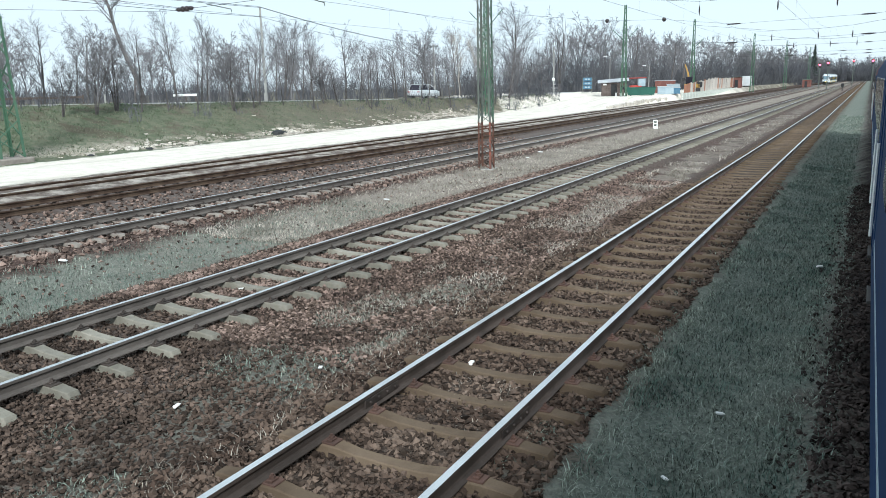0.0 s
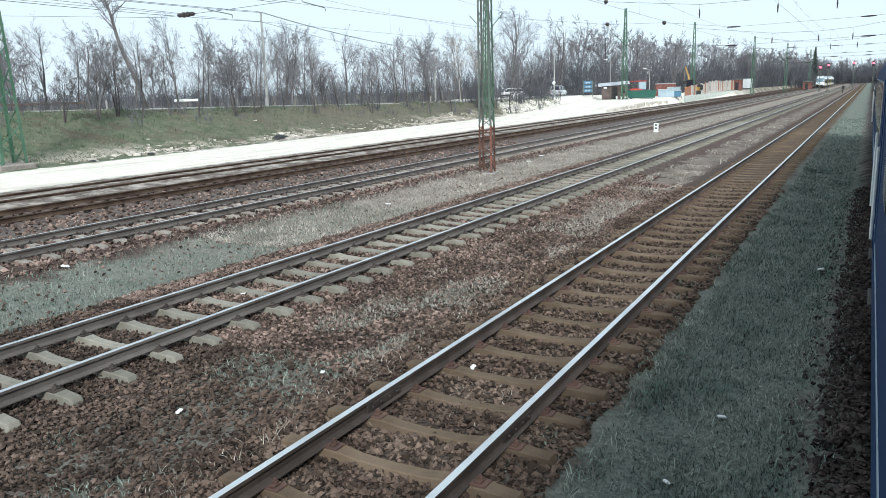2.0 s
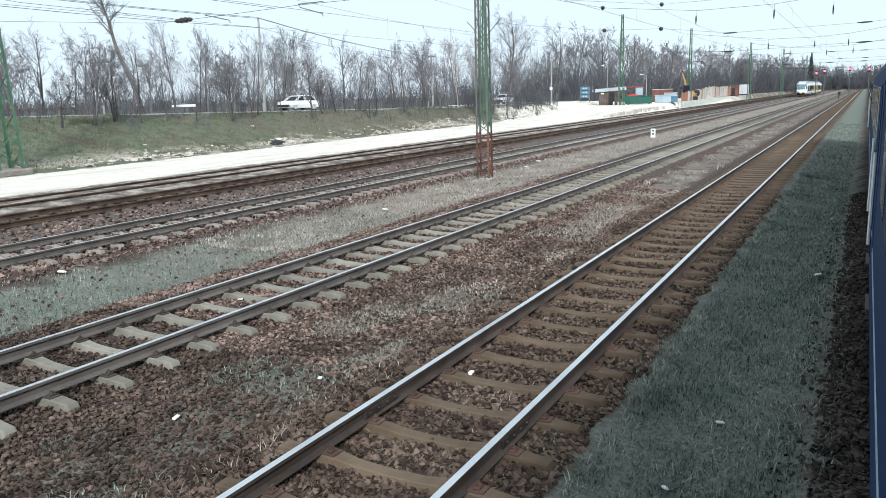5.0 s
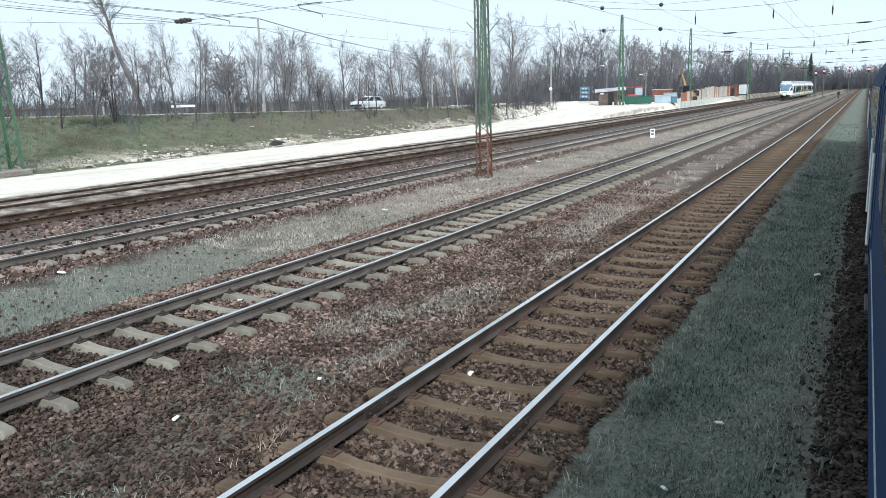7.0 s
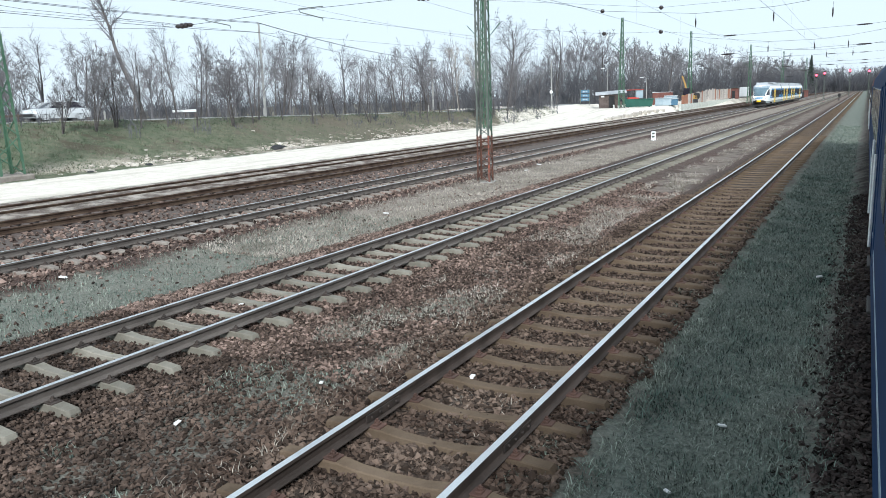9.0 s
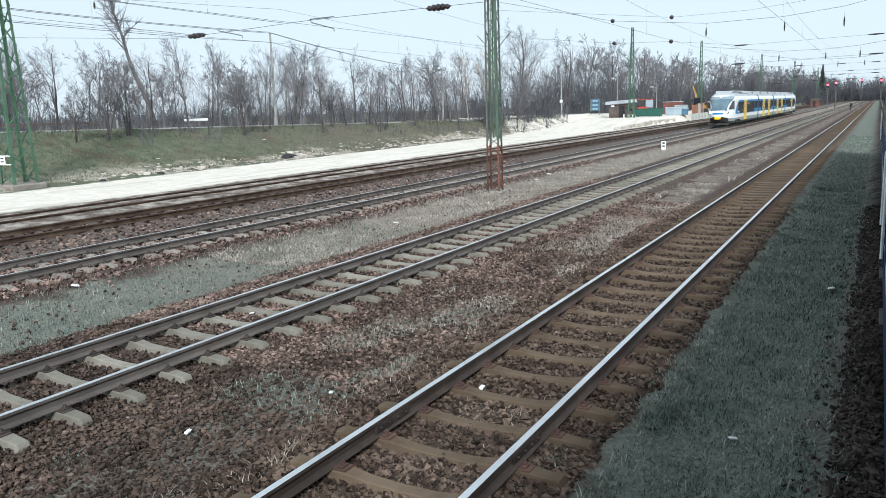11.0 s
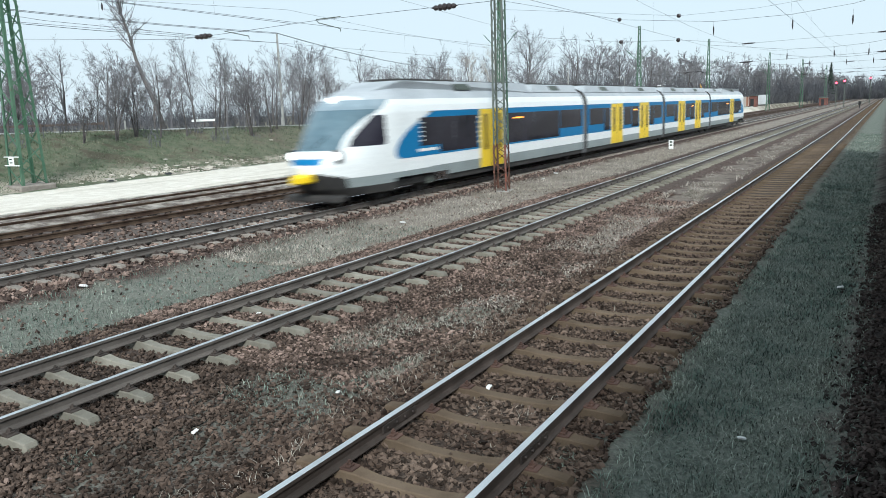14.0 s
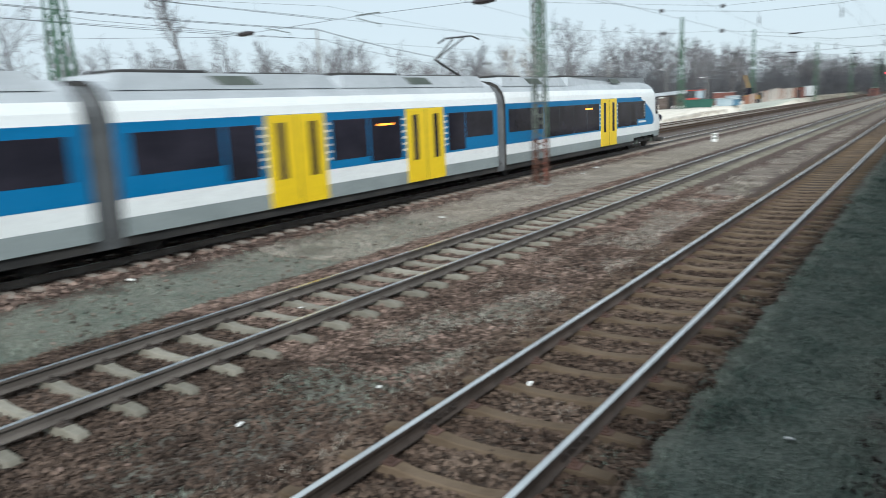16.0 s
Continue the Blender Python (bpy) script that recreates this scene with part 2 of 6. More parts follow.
def ground_material():
    g = Graph("ground")
    at = g.place(True)
    sep = g.node("SeparateXYZ", Vector=at)
    x, y = sep.outputs[0], sep.outputs[1]
    wide, mid, fine = g.noise(at, 0.35, 4, 0.6), g.noise(at, 1.6, 5, 0.65), g.noise(at, 14.0, 4, 0.7)
    tiny = g.noise(at, 60.0, 3, 0.7)
    # uneven edges of every strip
    xe = g.math("ADD", x, g.math("MULTIPLY_ADD", mid, 1.6, -0.8))

    def strip(lo, hi, soft=0.25, value=None):
        v = xe if value is None else value
        return g.math("MULTIPLY", g.step(v, lo - soft, lo + soft), g.math("SUBTRACT", 1.0, g.step(v, hi - soft, hi + soft)))

    # crushed stone: reddish, with brown oil and rust near the running tracks
    cells = g.node("TexVoronoi", Vector=at, Scale=24.0)
    tone = g.node("SeparateColor", Color=cells.outputs["Color"]).outputs[0]
    stone = g.mix(tone, (0.066, 0.041, 0.034), (0.185, 0.122, 0.103))
    stone = g.mix(g.step(wide, 0.35, 0.7), stone, g.mix(tone, (0.068, 0.050, 0.042), (0.175, 0.138, 0.118)))
    gap = g.step(cells.outputs["Distance"], 0.55, 0.25)
    stone = g.mix(g.math("MULTIPLY", g.math("SUBTRACT", 1.0, gap), 0.55), stone, (0.03, 0.024, 0.022))
    # shade beside and under the carriages, put into the stone colour
    coach_shade = strip(-0.05, 4.0, 0.25)
    stone = g.mix(coach_shade, stone, g.mix(tone, (0.016, 0.013, 0.012), (0.045, 0.036, 0.032)))
    dirty = strip(-5.0, -2.0, 0.25)
    stone = g.mix(dirty, stone, g.mix(tone, (0.040, 0.030, 0.025), (0.105, 0.080, 0.064)))
    worn = strip(-10.3, -7.2, 0.25)
    stone = g.mix(worn, stone, g.mix(tone, (0.055, 0.042, 0.036), (0.145, 0.112, 0.094)))
    greyer = strip(-20.4, -17.6, 0.4)
    stone = g.mix(g.math("MULTIPLY", greyer, 0.6), stone, g.mix(fine, (0.10, 0.085, 0.075), (0.19, 0.165, 0.15)))
    # dry winter grass with soil showing
    grass = g.mix(g.step(fine, 0.3, 0.7), (0.175, 0.150, 0.127), (0.32, 0.278, 0.238))
    grass = g.mix(g.math("MULTIPLY", g.step(tiny, 0.45, 0.7), 0.5), grass, (0.27, 0.25, 0.20))
    grass = g.mix(g.math("MULTIPLY", g.step(wide, 0.5, 0.7), 0.35), grass, (0.11, 0.09, 0.07))
    patch = g.step(mid, 0.36, 0.56)
    verge = g.math("MULTIPLY", strip(-6.75, -5.35, 0.35), g.math("MULTIPLY_ADD", patch, 0.55, 0.1))
    cover = g.math("MAXIMUM", g.math("MAXIMUM", strip(-2.15, -0.2, 0.45), verge), strip(-14.2, -11.5, 0.3))
    turf = g.mix(g.step(fine, 0.3, 0.7), (0.098, 0.112, 0.094), (0.19, 0.20, 0.170))
    lush = g.math("SUBTRACT", 1.0, g.step(g.math("MULTIPLY_ADD", mid, 10.0, y), 13.0, 26.0))
    grass = g.mix(g.math("MULTIPLY", lush, 0.8), grass, turf)
    grass = g.mix(g.step(xe, -3.0, -2.6), grass, turf)
    colour = g.mix(cover, stone, grass)
    # the embankment: greener grass and bare earth
    bank = g.mix(g.step(mid, 0.35, 0.65), (0.082, 0.108, 0.064), (0.145, 0.148, 0.102))
    bank = g.mix(g.step(fine, 0.5, 0.72), bank, (0.19, 0.175, 0.135))
    bank = g.mix(g.math("MULTIPLY", g.step(wide, 0.52, 0.62), 0.6), bank, (0.10, 0.075, 0.058))
    bank = g.mix(g.math("MULTIPLY", g.step(g.math("ADD", y, g.math("MULTIPLY", wide, 30.0)), 45.0, 75.0), 0.75), bank, g.mix(fine, (0.10, 0.082, 0.065), (0.21, 0.18, 0.145)))
    spill = g.math("MULTIPLY", g.step(g.noise(at, 0.22, 5, 0.65), 0.50, 0.58), g.step(g.math("ADD", xe, g.math("MULTIPLY", y, 0.038)), -38.6, -36.6))
    spill = g.math("MULTIPLY", spill, g.math("MULTIPLY_ADD", g.step(fine, 0.35, 0.6), 0.6, 0.25))
    bank = g.mix(spill, bank, g.mix(mid, (0.42, 0.36, 0.29), (0.56, 0.50, 0.43)))
    far_left = g.math("SUBTRACT", 1.0, g.step(xe, -27.6, -26.9))
    colour = g.mix(far_left, colour, bank)
    # pale crushed limestone way along the tracks; it widens and climbs to the road further on
    open_side = g.math("MULTIPLY", g.step(y, 80.0, 118.0), 26.0)
    edge = g.math("ADD", g.math("ADD", xe, g.math("MULTIPLY", y, 0.038)), open_side)
    sand_mask = g.math("MULTIPLY", g.step(edge, -34.9, -34.2), g.math("SUBTRACT", 1.0, g.step(xe, -27.7, -26.9)))
    messy = g.math("MULTIPLY", strip(-27.4, -23.2, 0.4), g.math("MULTIPLY_ADD", g.step(g.noise(at, 1.3, 5, 0.65), 0.42, 0.62), 0.42, 0.08))
    messy = g.math("MULTIPLY", messy, g.math("SUBTRACT", 1.0, g.step(y, 90.0, 170.0)))
    sand_mask = g.math("MULTIPLY", sand_mask, g.math("SUBTRACT", 1.0, g.step(y, 165.0, 240.0)))
    sand = g.mix(g.step(mid, 0.35, 0.7), (0.66, 0.60, 0.52), (0.78, 0.73, 0.65))
    sand = g.mix(g.math("MULTIPLY", g.step(fine, 0.55, 0.8), 0.4), sand, (0.50, 0.45, 0.38))
    streak = g.node("TexNoise", Vector=g.node("Mapping", Vector=at, Scale=(1.0, 0.16, 1.0)).outputs[0], Scale=0.9, Detail=5.0).outputs["Fac"]
    sand = g.mix(g.math("MULTIPLY", g.step(streak, 0.52, 0.66), 0.45), sand, (0.47, 0.42, 0.345))
    colour = g.mix(g.math("MAXIMUM", sand_mask, messy), colour, sand)
    # far off, on both sides, plain dull fields
    fields = g.math("MAXIMUM", g.step(x, 5.0, 7.0), g.math("SUBTRACT", 1.0, g.step(x, -90.0, -70.0)))
    colour = g.mix(fields, colour, bank)
    grain = g.math("MULTIPLY_ADD", tiny, 0.5, 0.75)
    colour = g.node("HueSaturation", Value=grain, Color=colour).outputs[0]
    height = g.math("ADD", g.math("MULTIPLY", gap, 0.6), g.math("MULTIPLY", tiny, 0.5))
    return g.finish(colour, 0.95, 0.0, height, 0.6, 0.03, gloss=0.1)


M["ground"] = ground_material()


# ---- building by hand ----
class Geo:
    """Collects vertices and faces of one mesh."""

    def __init__(self):
        self.v, self.f, self.m = [], [], []

    def add(self, verts, faces, slot=0):
        n = len(self.v)
        self.v += [tuple(p) for p in verts]
        self.f += [tuple(i + n for i in f) for f in faces]
        self.m += [slot] * len(faces)
        return self

    def box(self, x0, x1, y0, y1, z0, z1, b=0.0, turn=None, slot=0):
        c = Vector(((x0 + x1) / 2, (y0 + y1) / 2, (z0 + z1) / 2))
        h = [abs(x1 - x0) / 2, abs(y1 - y0) / 2, abs(z1 - z0) / 2]
        b = min(b, 0.45 * min(h))
        signs = [(i, j, k) for i in (-1, 1) for j in (-1, 1) for k in (-1, 1)]
        if b <= 0:
            pts = [Vector((s[0] * h[0], s[1] * h[1], s[2] * h[2])) for s in signs]
            faces = [(0, 1, 3, 2), (4, 6, 7, 5), (0, 4, 5, 1), (2, 3, 7, 6), (0, 2, 6, 4), (1, 5, 7, 3)]
        else:
            ident, pts = {}, []
            for s in signs:
                for k in range(3):
                    ident[s, k] = len(pts)
                    pts.append(Vector([s[a] * (h[a] if a == k else h[a] - b) for a in range(3)]))
            faces = []
            for k in range(3):
                a, c2 = [q for q in range(3) if q != k]
                for sk in (-1, 1):
                    ring = []
                    for sa, sc in ((-1, -1), (1, -1), (1, 1), (-1, 1)):
                        s = [0, 0, 0]
                        s[k], s[a], s[c2] = sk, sa, sc
                        ring.append(ident[tuple(s), k])
                    faces.append(ring)
                for sa in (-1, 1):
                    for sc in (-1, 1):
                        ring = []
                        for sk, kind in ((-1, a), (1, a), (1, c2), (-1, c2)):
                            s = [0, 0, 0]
                            s[k], s[a], s[c2] = sk, sa, sc
                            ring.append(ident[tuple(s), kind])
                        faces.append(ring)
            faces += [[ident[s, 0], ident[s, 1], ident[s, 2]] for s in signs]
            fixed = []
            for f in faces:
                p = [pts[i] for i in f]
                if (p[1] - p[0]).cross(p[2] - p[0]).dot(sum(p, Vector()) / len(p)) < 0:
                    f = f[::-1]
                fixed.append(tuple(f))
            faces = fixed
        if turn is not None:
            pts = [turn @ p for p in pts]
        return self.add([p + c for p in pts], faces, slot)

    def tube(self, p, q, r0, r1=None, n=8, caps=True, slot=0):
        p, q = Vector(p), Vector(q)
        r1 = r0 if r1 is None else r1
        d = (q - p).normalized()
        a = d.orthogonal().normalized()
        b = d.cross(a)
        ring = [(math.cos(2 * math.pi * i / n), math.sin(2 * math.pi * i / n)) for i in range(n)]
        pts = [p + (a * c + b * s) * r0 for c, s in ring] + [q + (a * c + b * s) * r1 for c, s in ring]
        faces = [(i, (i + 1) % n, n + (i + 1) % n, n + i) for i in range(n)]
        if caps:
            faces += [tuple(range(n))[::-1], tuple(range(n, 2 * n))]
        return self.add(pts, faces, slot)

    def line(self, points, r, n=5):
        pts = [Vector(p) for p in points]
        rings = []
        for k, p in enumerate(pts):
            d = (pts[min(k + 1, len(pts) - 1)] - pts[max(k - 1, 0)]).normalized()
            a = d.cross(Vector((0.31, 0.17, 0.93))).normalized()
            b = d.cross(a)
            rings.append([p + (a * math.cos(2 * math.pi * i / n) + b * math.sin(2 * math.pi * i / n)) * r for i in range(n)])
        return self.loft(rings)

    def lathe(self, p, d, profile, n=12, slot=0):
        """A turned shape: profile of (way along d, radius)."""
        p, d = Vector(p), Vector(d).normalized()
        a = d.orthogonal().normalized()
        b = d.cross(a)
        pts, faces = [], []
        for along, r in profile:
            pts += [p + d * along + (a * math.cos(2 * math.pi * i / n) + b * math.sin(2 * math.pi * i / n)) * r for i in range(n)]
        for k in range(len(profile) - 1):
            faces += [(k * n + i, k * n + (i + 1) % n, (k + 1) * n + (i + 1) % n, (k + 1) * n + i) for i in range(n)]
        faces += [tuple(range(n))[::-1], tuple(range((len(profile) - 1) * n, len(profile) * n))]
        return self.add(pts, faces, slot)

    def loft(self, rings, closed=True, caps=True, slot=0):
        n = len(rings[0])
        pts = [p for r in rings for p in r]
        faces = []
        for k in range(len(rings) - 1):
            for i in range(n if closed else n - 1):
                j = (i + 1) % n
                faces.append((k * n + i, k * n + j, (k + 1) * n + j, (k + 1) * n + i))
        if caps and closed:
            faces += [tuple(range(n))[::-1], tuple(range((len(rings) - 1) * n, len(rings) * n))]
        return self.add(pts, faces, slot)

    def mesh(self, name, *mats, smooth=False):
        me = bpy.data.meshes.new(name)
        me.from_pydata(self.v, [], self.f)
        for m in mats:
            me.materials.append(m)
        if len(mats) > 1:
            me.polygons.foreach_set("material_index", self.m)
        if smooth:
            me.polygons.foreach_set("use_smooth", [True] * len(me.polygons))
        me.update()
        return me


def part(name, geo, material, parent=None, label="", smooth=False):
    """One mesh object under a thing or under a part."""
    me = geo if isinstance(geo, bpy.types.Mesh) else geo.mesh(name, *(material if isinstance(material, tuple) else (material,)), smooth=smooth)
    ob = new(name, me)
    ob.parent = parent
    return tagged(ob, label)


def thing(name, label, category, m=None, group="", kind=""):
    ob = tagged(new(name), label, category, group, kind)
    if m is not None:
        ob.matrix_basis = m
    return ob


def big_mesh(name, verts, faces, mat, per):
    """A mesh from arrays whose faces all have the same number of corners."""
    me = bpy.data.meshes.new(name)
    me.vertices.add(len(verts))
    me.vertices.foreach_set("co", verts.astype(np.float32).ravel())
    me.loops.add(faces.size)
    me.loops.foreach_set("vertex_index", faces.astype(np.int32).ravel())
    me.polygons.add(len(faces))
    me.polygons.foreach_set("loop_start", np.arange(0, faces.size, per, dtype=np.int32))
    me.materials.append(mat)
    me.update(calc_edges=True)
    me.validate()
    me.shade_flat()
    return me


# ---- ground ----
PROFILE = ((-3000, -0.6), (-400, -0.5), (-90, -0.3), (-62, -0.232), (-57, -0.12), (-53.2, 0.0), (-46.6, 0.0))
BED = (
    (-35.0, -0.12), (-30.0, -0.08), (-27.0, -0.10), (-26.3, -0.09), (-25.8, -0.08), (-24.3, -0.08), (-23.2, -0.16), (-22.5, -0.228), (-19.6, -0.228),
    (-18.9, -0.27), (-18.2, -0.27), (-17.6, -0.228), (-14.75, -0.228), (-14.0, -0.40), (-12.8, -0.45), (-11.4, -0.42), (-10.3, -0.262), (-7.15, -0.262),
    (-6.6, -0.31), (-5.9, -0.35), (-5.3, -0.315), (-4.85, -0.248), (-2.35, -0.244), (-2.05, -0.246), (-1.7, -0.35), (-1.0, -0.42), (-0.4, -0.38), (0.15, -0.20),
    (2.95, -0.20), (3.6, -0.40), (30.0, -0.5), (3000.0, -0.6),
)


def road_x(y):
    """The middle of the road on the embankment."""
    if y < 110:
        return -53 + 0.07 * y
    return -45.3 - 0.0075 * (y - 110) ** 2 if y < 190 else -93.3 - 1.2 * (y - 190)


def road_z(y):
    if y < 85:
        return 2.45 - 0.017 * (y - 30)
    k = min(max((y - 115) / 60, 0), 1)
    return 1.52 - 0.55 * k * k * (3 - 2 * k)


def toe_x(y):
    return -35.4 - 0.038 * min(max(y, 0), 110)


BED_X, BED_Z = [p[0] for p in BED], [p[1] for p in BED]


def ground_z(x, y):
    toe, crest = toe_x(y), road_x(min(y, 120)) + 4.2
    rise = min(max((y - 88) / 24, 0), 1)
    shelf = 0.95 * rise * rise * (3 - 2 * rise) * float(np.interp(x, (-28.9, -27.9), (1, 0)))
    if x >= toe:
        z = float(np.interp(x, BED_X, BED_Z)) + shelf
        if -10.2 < x < -7.2 or -4.9 < x < -2.0:
            z += 0.036 * float(np.interp(y, (22, 28), (0, 1)))
        return z - 0.02 + 0.05 * (noise.noise((x * 0.9, y * 0.9, 0)) if x < -26 or -14.2 < x < -11.3 or -2 < x < 0 or -6.8 < x < -5.2 else 0)
    top = road_z(y)
    if x >= crest:
        k = (toe - x) / (toe - crest)
        low = -0.1 + shelf
        z = low + (top - low) * (k * k * (3 - 2 * k) * 0.6 + k * 0.4)
    else:
        z = top + float(np.interp(x, (-3000, -300, -90, -64, -57), (-1.5, -1.2, -0.5, -0.25, 0.0))) * min(top / 1.6, 1)
    bumpy = 0.0 if abs(x - road_x(y)) < 3.4 else 0.16
    return z + bumpy * noise.noise((x * 0.35, y * 0.35, 3)) + bumpy * 0.4 * noise.noise((x * 1.3, y * 1.3, 3))


def build_ground():
    xs = [-3000, -1500, -700, -400, -250, -180, -140, -115, -100, -90, -82, -75, -70, -66, -63]
    xs += list(np.arange(-60, -29, 0.8)) + list(np.arange(-29, -27, 0.25)) + list(np.arange(-27, 0.5, 0.28)) + [1, 2, 3, 3.6, 5, 8, 14, 30, 70, 150, 400, 1200, 3000]
    ys = [-600, -200, -80, -40] + list(np.arange(-20, 60, 0.8)) + list(np.arange(60, 130, 1.6)) + list(np.arange(130, 260, 5)) + [280, 310, 350, 400, 470, 560, 700, 900, 1300, 2000, 3200]
    verts = np.array([(x, y, ground_z(x, y)) for y in ys for x in xs])
    n = len(xs)
    quads = np.array([(r * n + c, r * n + c + 1, (r + 1) * n + c + 1, (r + 1) * n + c) for r in range(len(ys) - 1) for c in range(n - 1)])
    me = big_mesh("ground", verts, quads, M["ground"], 4)
    me.polygons.foreach_set("use_smooth", [True] * len(me.polygons))
    tagged(new("ground", me), "railway ground with red ballast, dry grass and pale gravel", "ground", kind="structure")


build_ground()


def build_road():
    g = Geo()
    rings = []
    for y in list(range(-60, 110, 5)) + list(range(110, 190, 4)):
        x, z = road_x(y), road_z(y) + 0.05
        rings.append([(x - 3, y, z - 0.10), (x - 2.9, y, z), (x, y, z + 0.05), (x + 2.9, y, z), (x + 3, y, z - 0.10)])
    g.loft(rings, closed=False)
    tagged(new("road", g.mesh("road", M["asphalt"])), "worn grey asphalt road on the embankment", "road", kind="structure")


build_road()

# ---- tracks ----
RAIL = (
    (-0.034, 0.0), (-0.036, -0.008), (-0.035, -0.034), (-0.010, -0.048), (-0.009, -0.120), (-0.020, -0.138), (-0.063, -0.150), (-0.063, -0.160),
    (0.063, -0.160), (0.063, -0.150), (0.020, -0.138), (0.009, -0.120), (0.010, -0.048), (0.035, -0.034), (0.036, -0.008), (0.034, 0.0),
)


def sleeper_mesh(name, mat):
    g = Geo()
    rows = ((-1.25, -0.230, 0.066), (-1.22, -0.182, 0.074), (-0.95, -0.162, 0.082), (-0.55, -0.164, 0.082), (-0.34, -0.192, 0.074), (0.0, -0.202, 0.070),
            (0.34, -0.192, 0.074), (0.55, -0.164, 0.082), (0.95, -0.162, 0.082), (1.22, -0.182, 0.074), (1.25, -0.230, 0.066))
    g.loft([[(x, -h - 0.028, -0.34), (x, -h, z - 0.012), (x, -h + 0.012, z), (x, h - 0.012, z), (x, h, z - 0.012), (x, h + 0.028, -0.34)] for x, z, h in rows])
    return g.mesh(name, mat)


def clip_mesh():
    g = Geo()
    g.box(-0.075, 0.075, -0.07, 0.07, -0.168, -0.146, 0.008)
    g.box(-0.03, 0.03, -0.045, 0.045, -0.15, -0.125, 0.008)
    g.tube((0.0, 0, -0.14), (0.0, 0, -0.085), 0.016, 0.014, 6)
    g.tube((0.0, 0, -0.125), (0.0, 0, -0.105), 0.028, 0.028, 6)
    return g


CLIP, DARK_CLIP = clip_mesh().mesh("fastening", M["clip"]), clip_mesh().mesh("fastening", M["bolt"])
GAUGE = 1.507


def build_track(x, first, pitch, near, clips, side, top, wood, label, rail_z=0.0, far=420.0, wob=0.02):
    rng = random.Random(int(-x * 10) + 7)
    t = thing("railway_track", label, "railway track", pose(x, 0, rail_z), "parallel railway tracks")
    for s in (-1, 1):
        g = Geo()
        stops = [-30, 0, 6.03 - 0.002, 6.03 + 0.002, 30, 90, 200, 420, 900]
        rings = [[(s * GAUGE / 2 + px, y, pz) for px, pz in RAIL] for y in stops]
        g.loft(rings)
        n = len(RAIL)
        g.m = [1 if f[0] % n in (n - 1,) and len(f) == 4 else 0 for f in g.f]
        bar = part("rail", g, (side, top), t)
        if -4 < x < -3:
            for e in (-1, 1):
                plate = Geo().box(s * GAUGE / 2 + e * 0.012, s * GAUGE / 2 + e * 0.034, 5.72, 6.34, -0.132, -0.048, 0.006)
                for k in range(4):
                    yk = 5.80 + 0.153 * k
                    plate.tube((s * GAUGE / 2 + e * 0.03, yk, -0.09), (s * GAUGE / 2 + e * 0.055, yk, -0.09), 0.016, 0.016, 6)
                part("fishplate", plate, M["bolt"], bar, "bolted rail joint plate")
    me = sleeper_mesh("sleeper", wood)
    # the track goes on behind the camera
    y, k, near, clips = first - 12 * pitch, 0, near + 12, clips + 12 if clips else 0
    joined = Geo()
    while y < far:
        a = pose(rng.uniform(-0.02, 0.02), y + rng.uniform(-wob, wob), rng.uniform(-0.012, 0.006), 0, rng.uniform(-0.5, 0.5), rng.uniform(-0.8, 0.8))
        if k < near:
            s = part("sleeper", me, None, t)
            s.matrix_basis = a
            if k < clips:
                for cx in (-GAUGE / 2 - 0.115, -GAUGE / 2 + 0.115, GAUGE / 2 - 0.115, GAUGE / 2 + 0.115):
                    c = part("fastening", CLIP if x > -5 else DARK_CLIP, None, s)
                    c.matrix_basis = pose(cx, rng.uniform(-0.01, 0.01), 0, 0, 0, 180 if cx > 0 else 0)
        else:
            joined.box(-1.25, 1.25, y - 0.07, y + 0.07, -0.34, -0.214)
        y += pitch
        k += 1
    tagged(part("distant_sleeper_bed", joined, wood, t), "sleepers of the distant track", kind="stuff")
    return t


build_track(-3.444, 3.48, 0.77, 70, 34, M["rail_side"], M["rail_top"], M["sleeper_brown"], "rusty railway track on brown concrete sleepers")
build_track(-8.685, 2.65, 0.715, 90, 44, M["rail_grey"], M["rail_top"], M["sleeper_grey"], "polished railway track on pale concrete sleepers")
build_track(-16.156, 4.2, 0.60, 90, 40, M["rail_grey"], M["rail_top"], M["sleeper_dark"], "main railway track on grey concrete sleepers")
build_track(-21.07, 4.2, 0.60, 90, 0, M["rail_rust"], M["rail_rust"], M["shed_wood"], "dark rusty railway track on weathered sleepers")
build_track(-24.95, 3.0, 0.75, 30, 0, M["rail_rust"], M["rail_rust"], M["shed_wood"], "disused rusty track sunk in pale gravel", rail_z=-0.02, far=160)
build_track(1.5, -20.0, 0.70, 60, 0, M["rail_side"], M["rail_top"], M["sleeper_brown"], "railway track under the standing carriages", far=200)


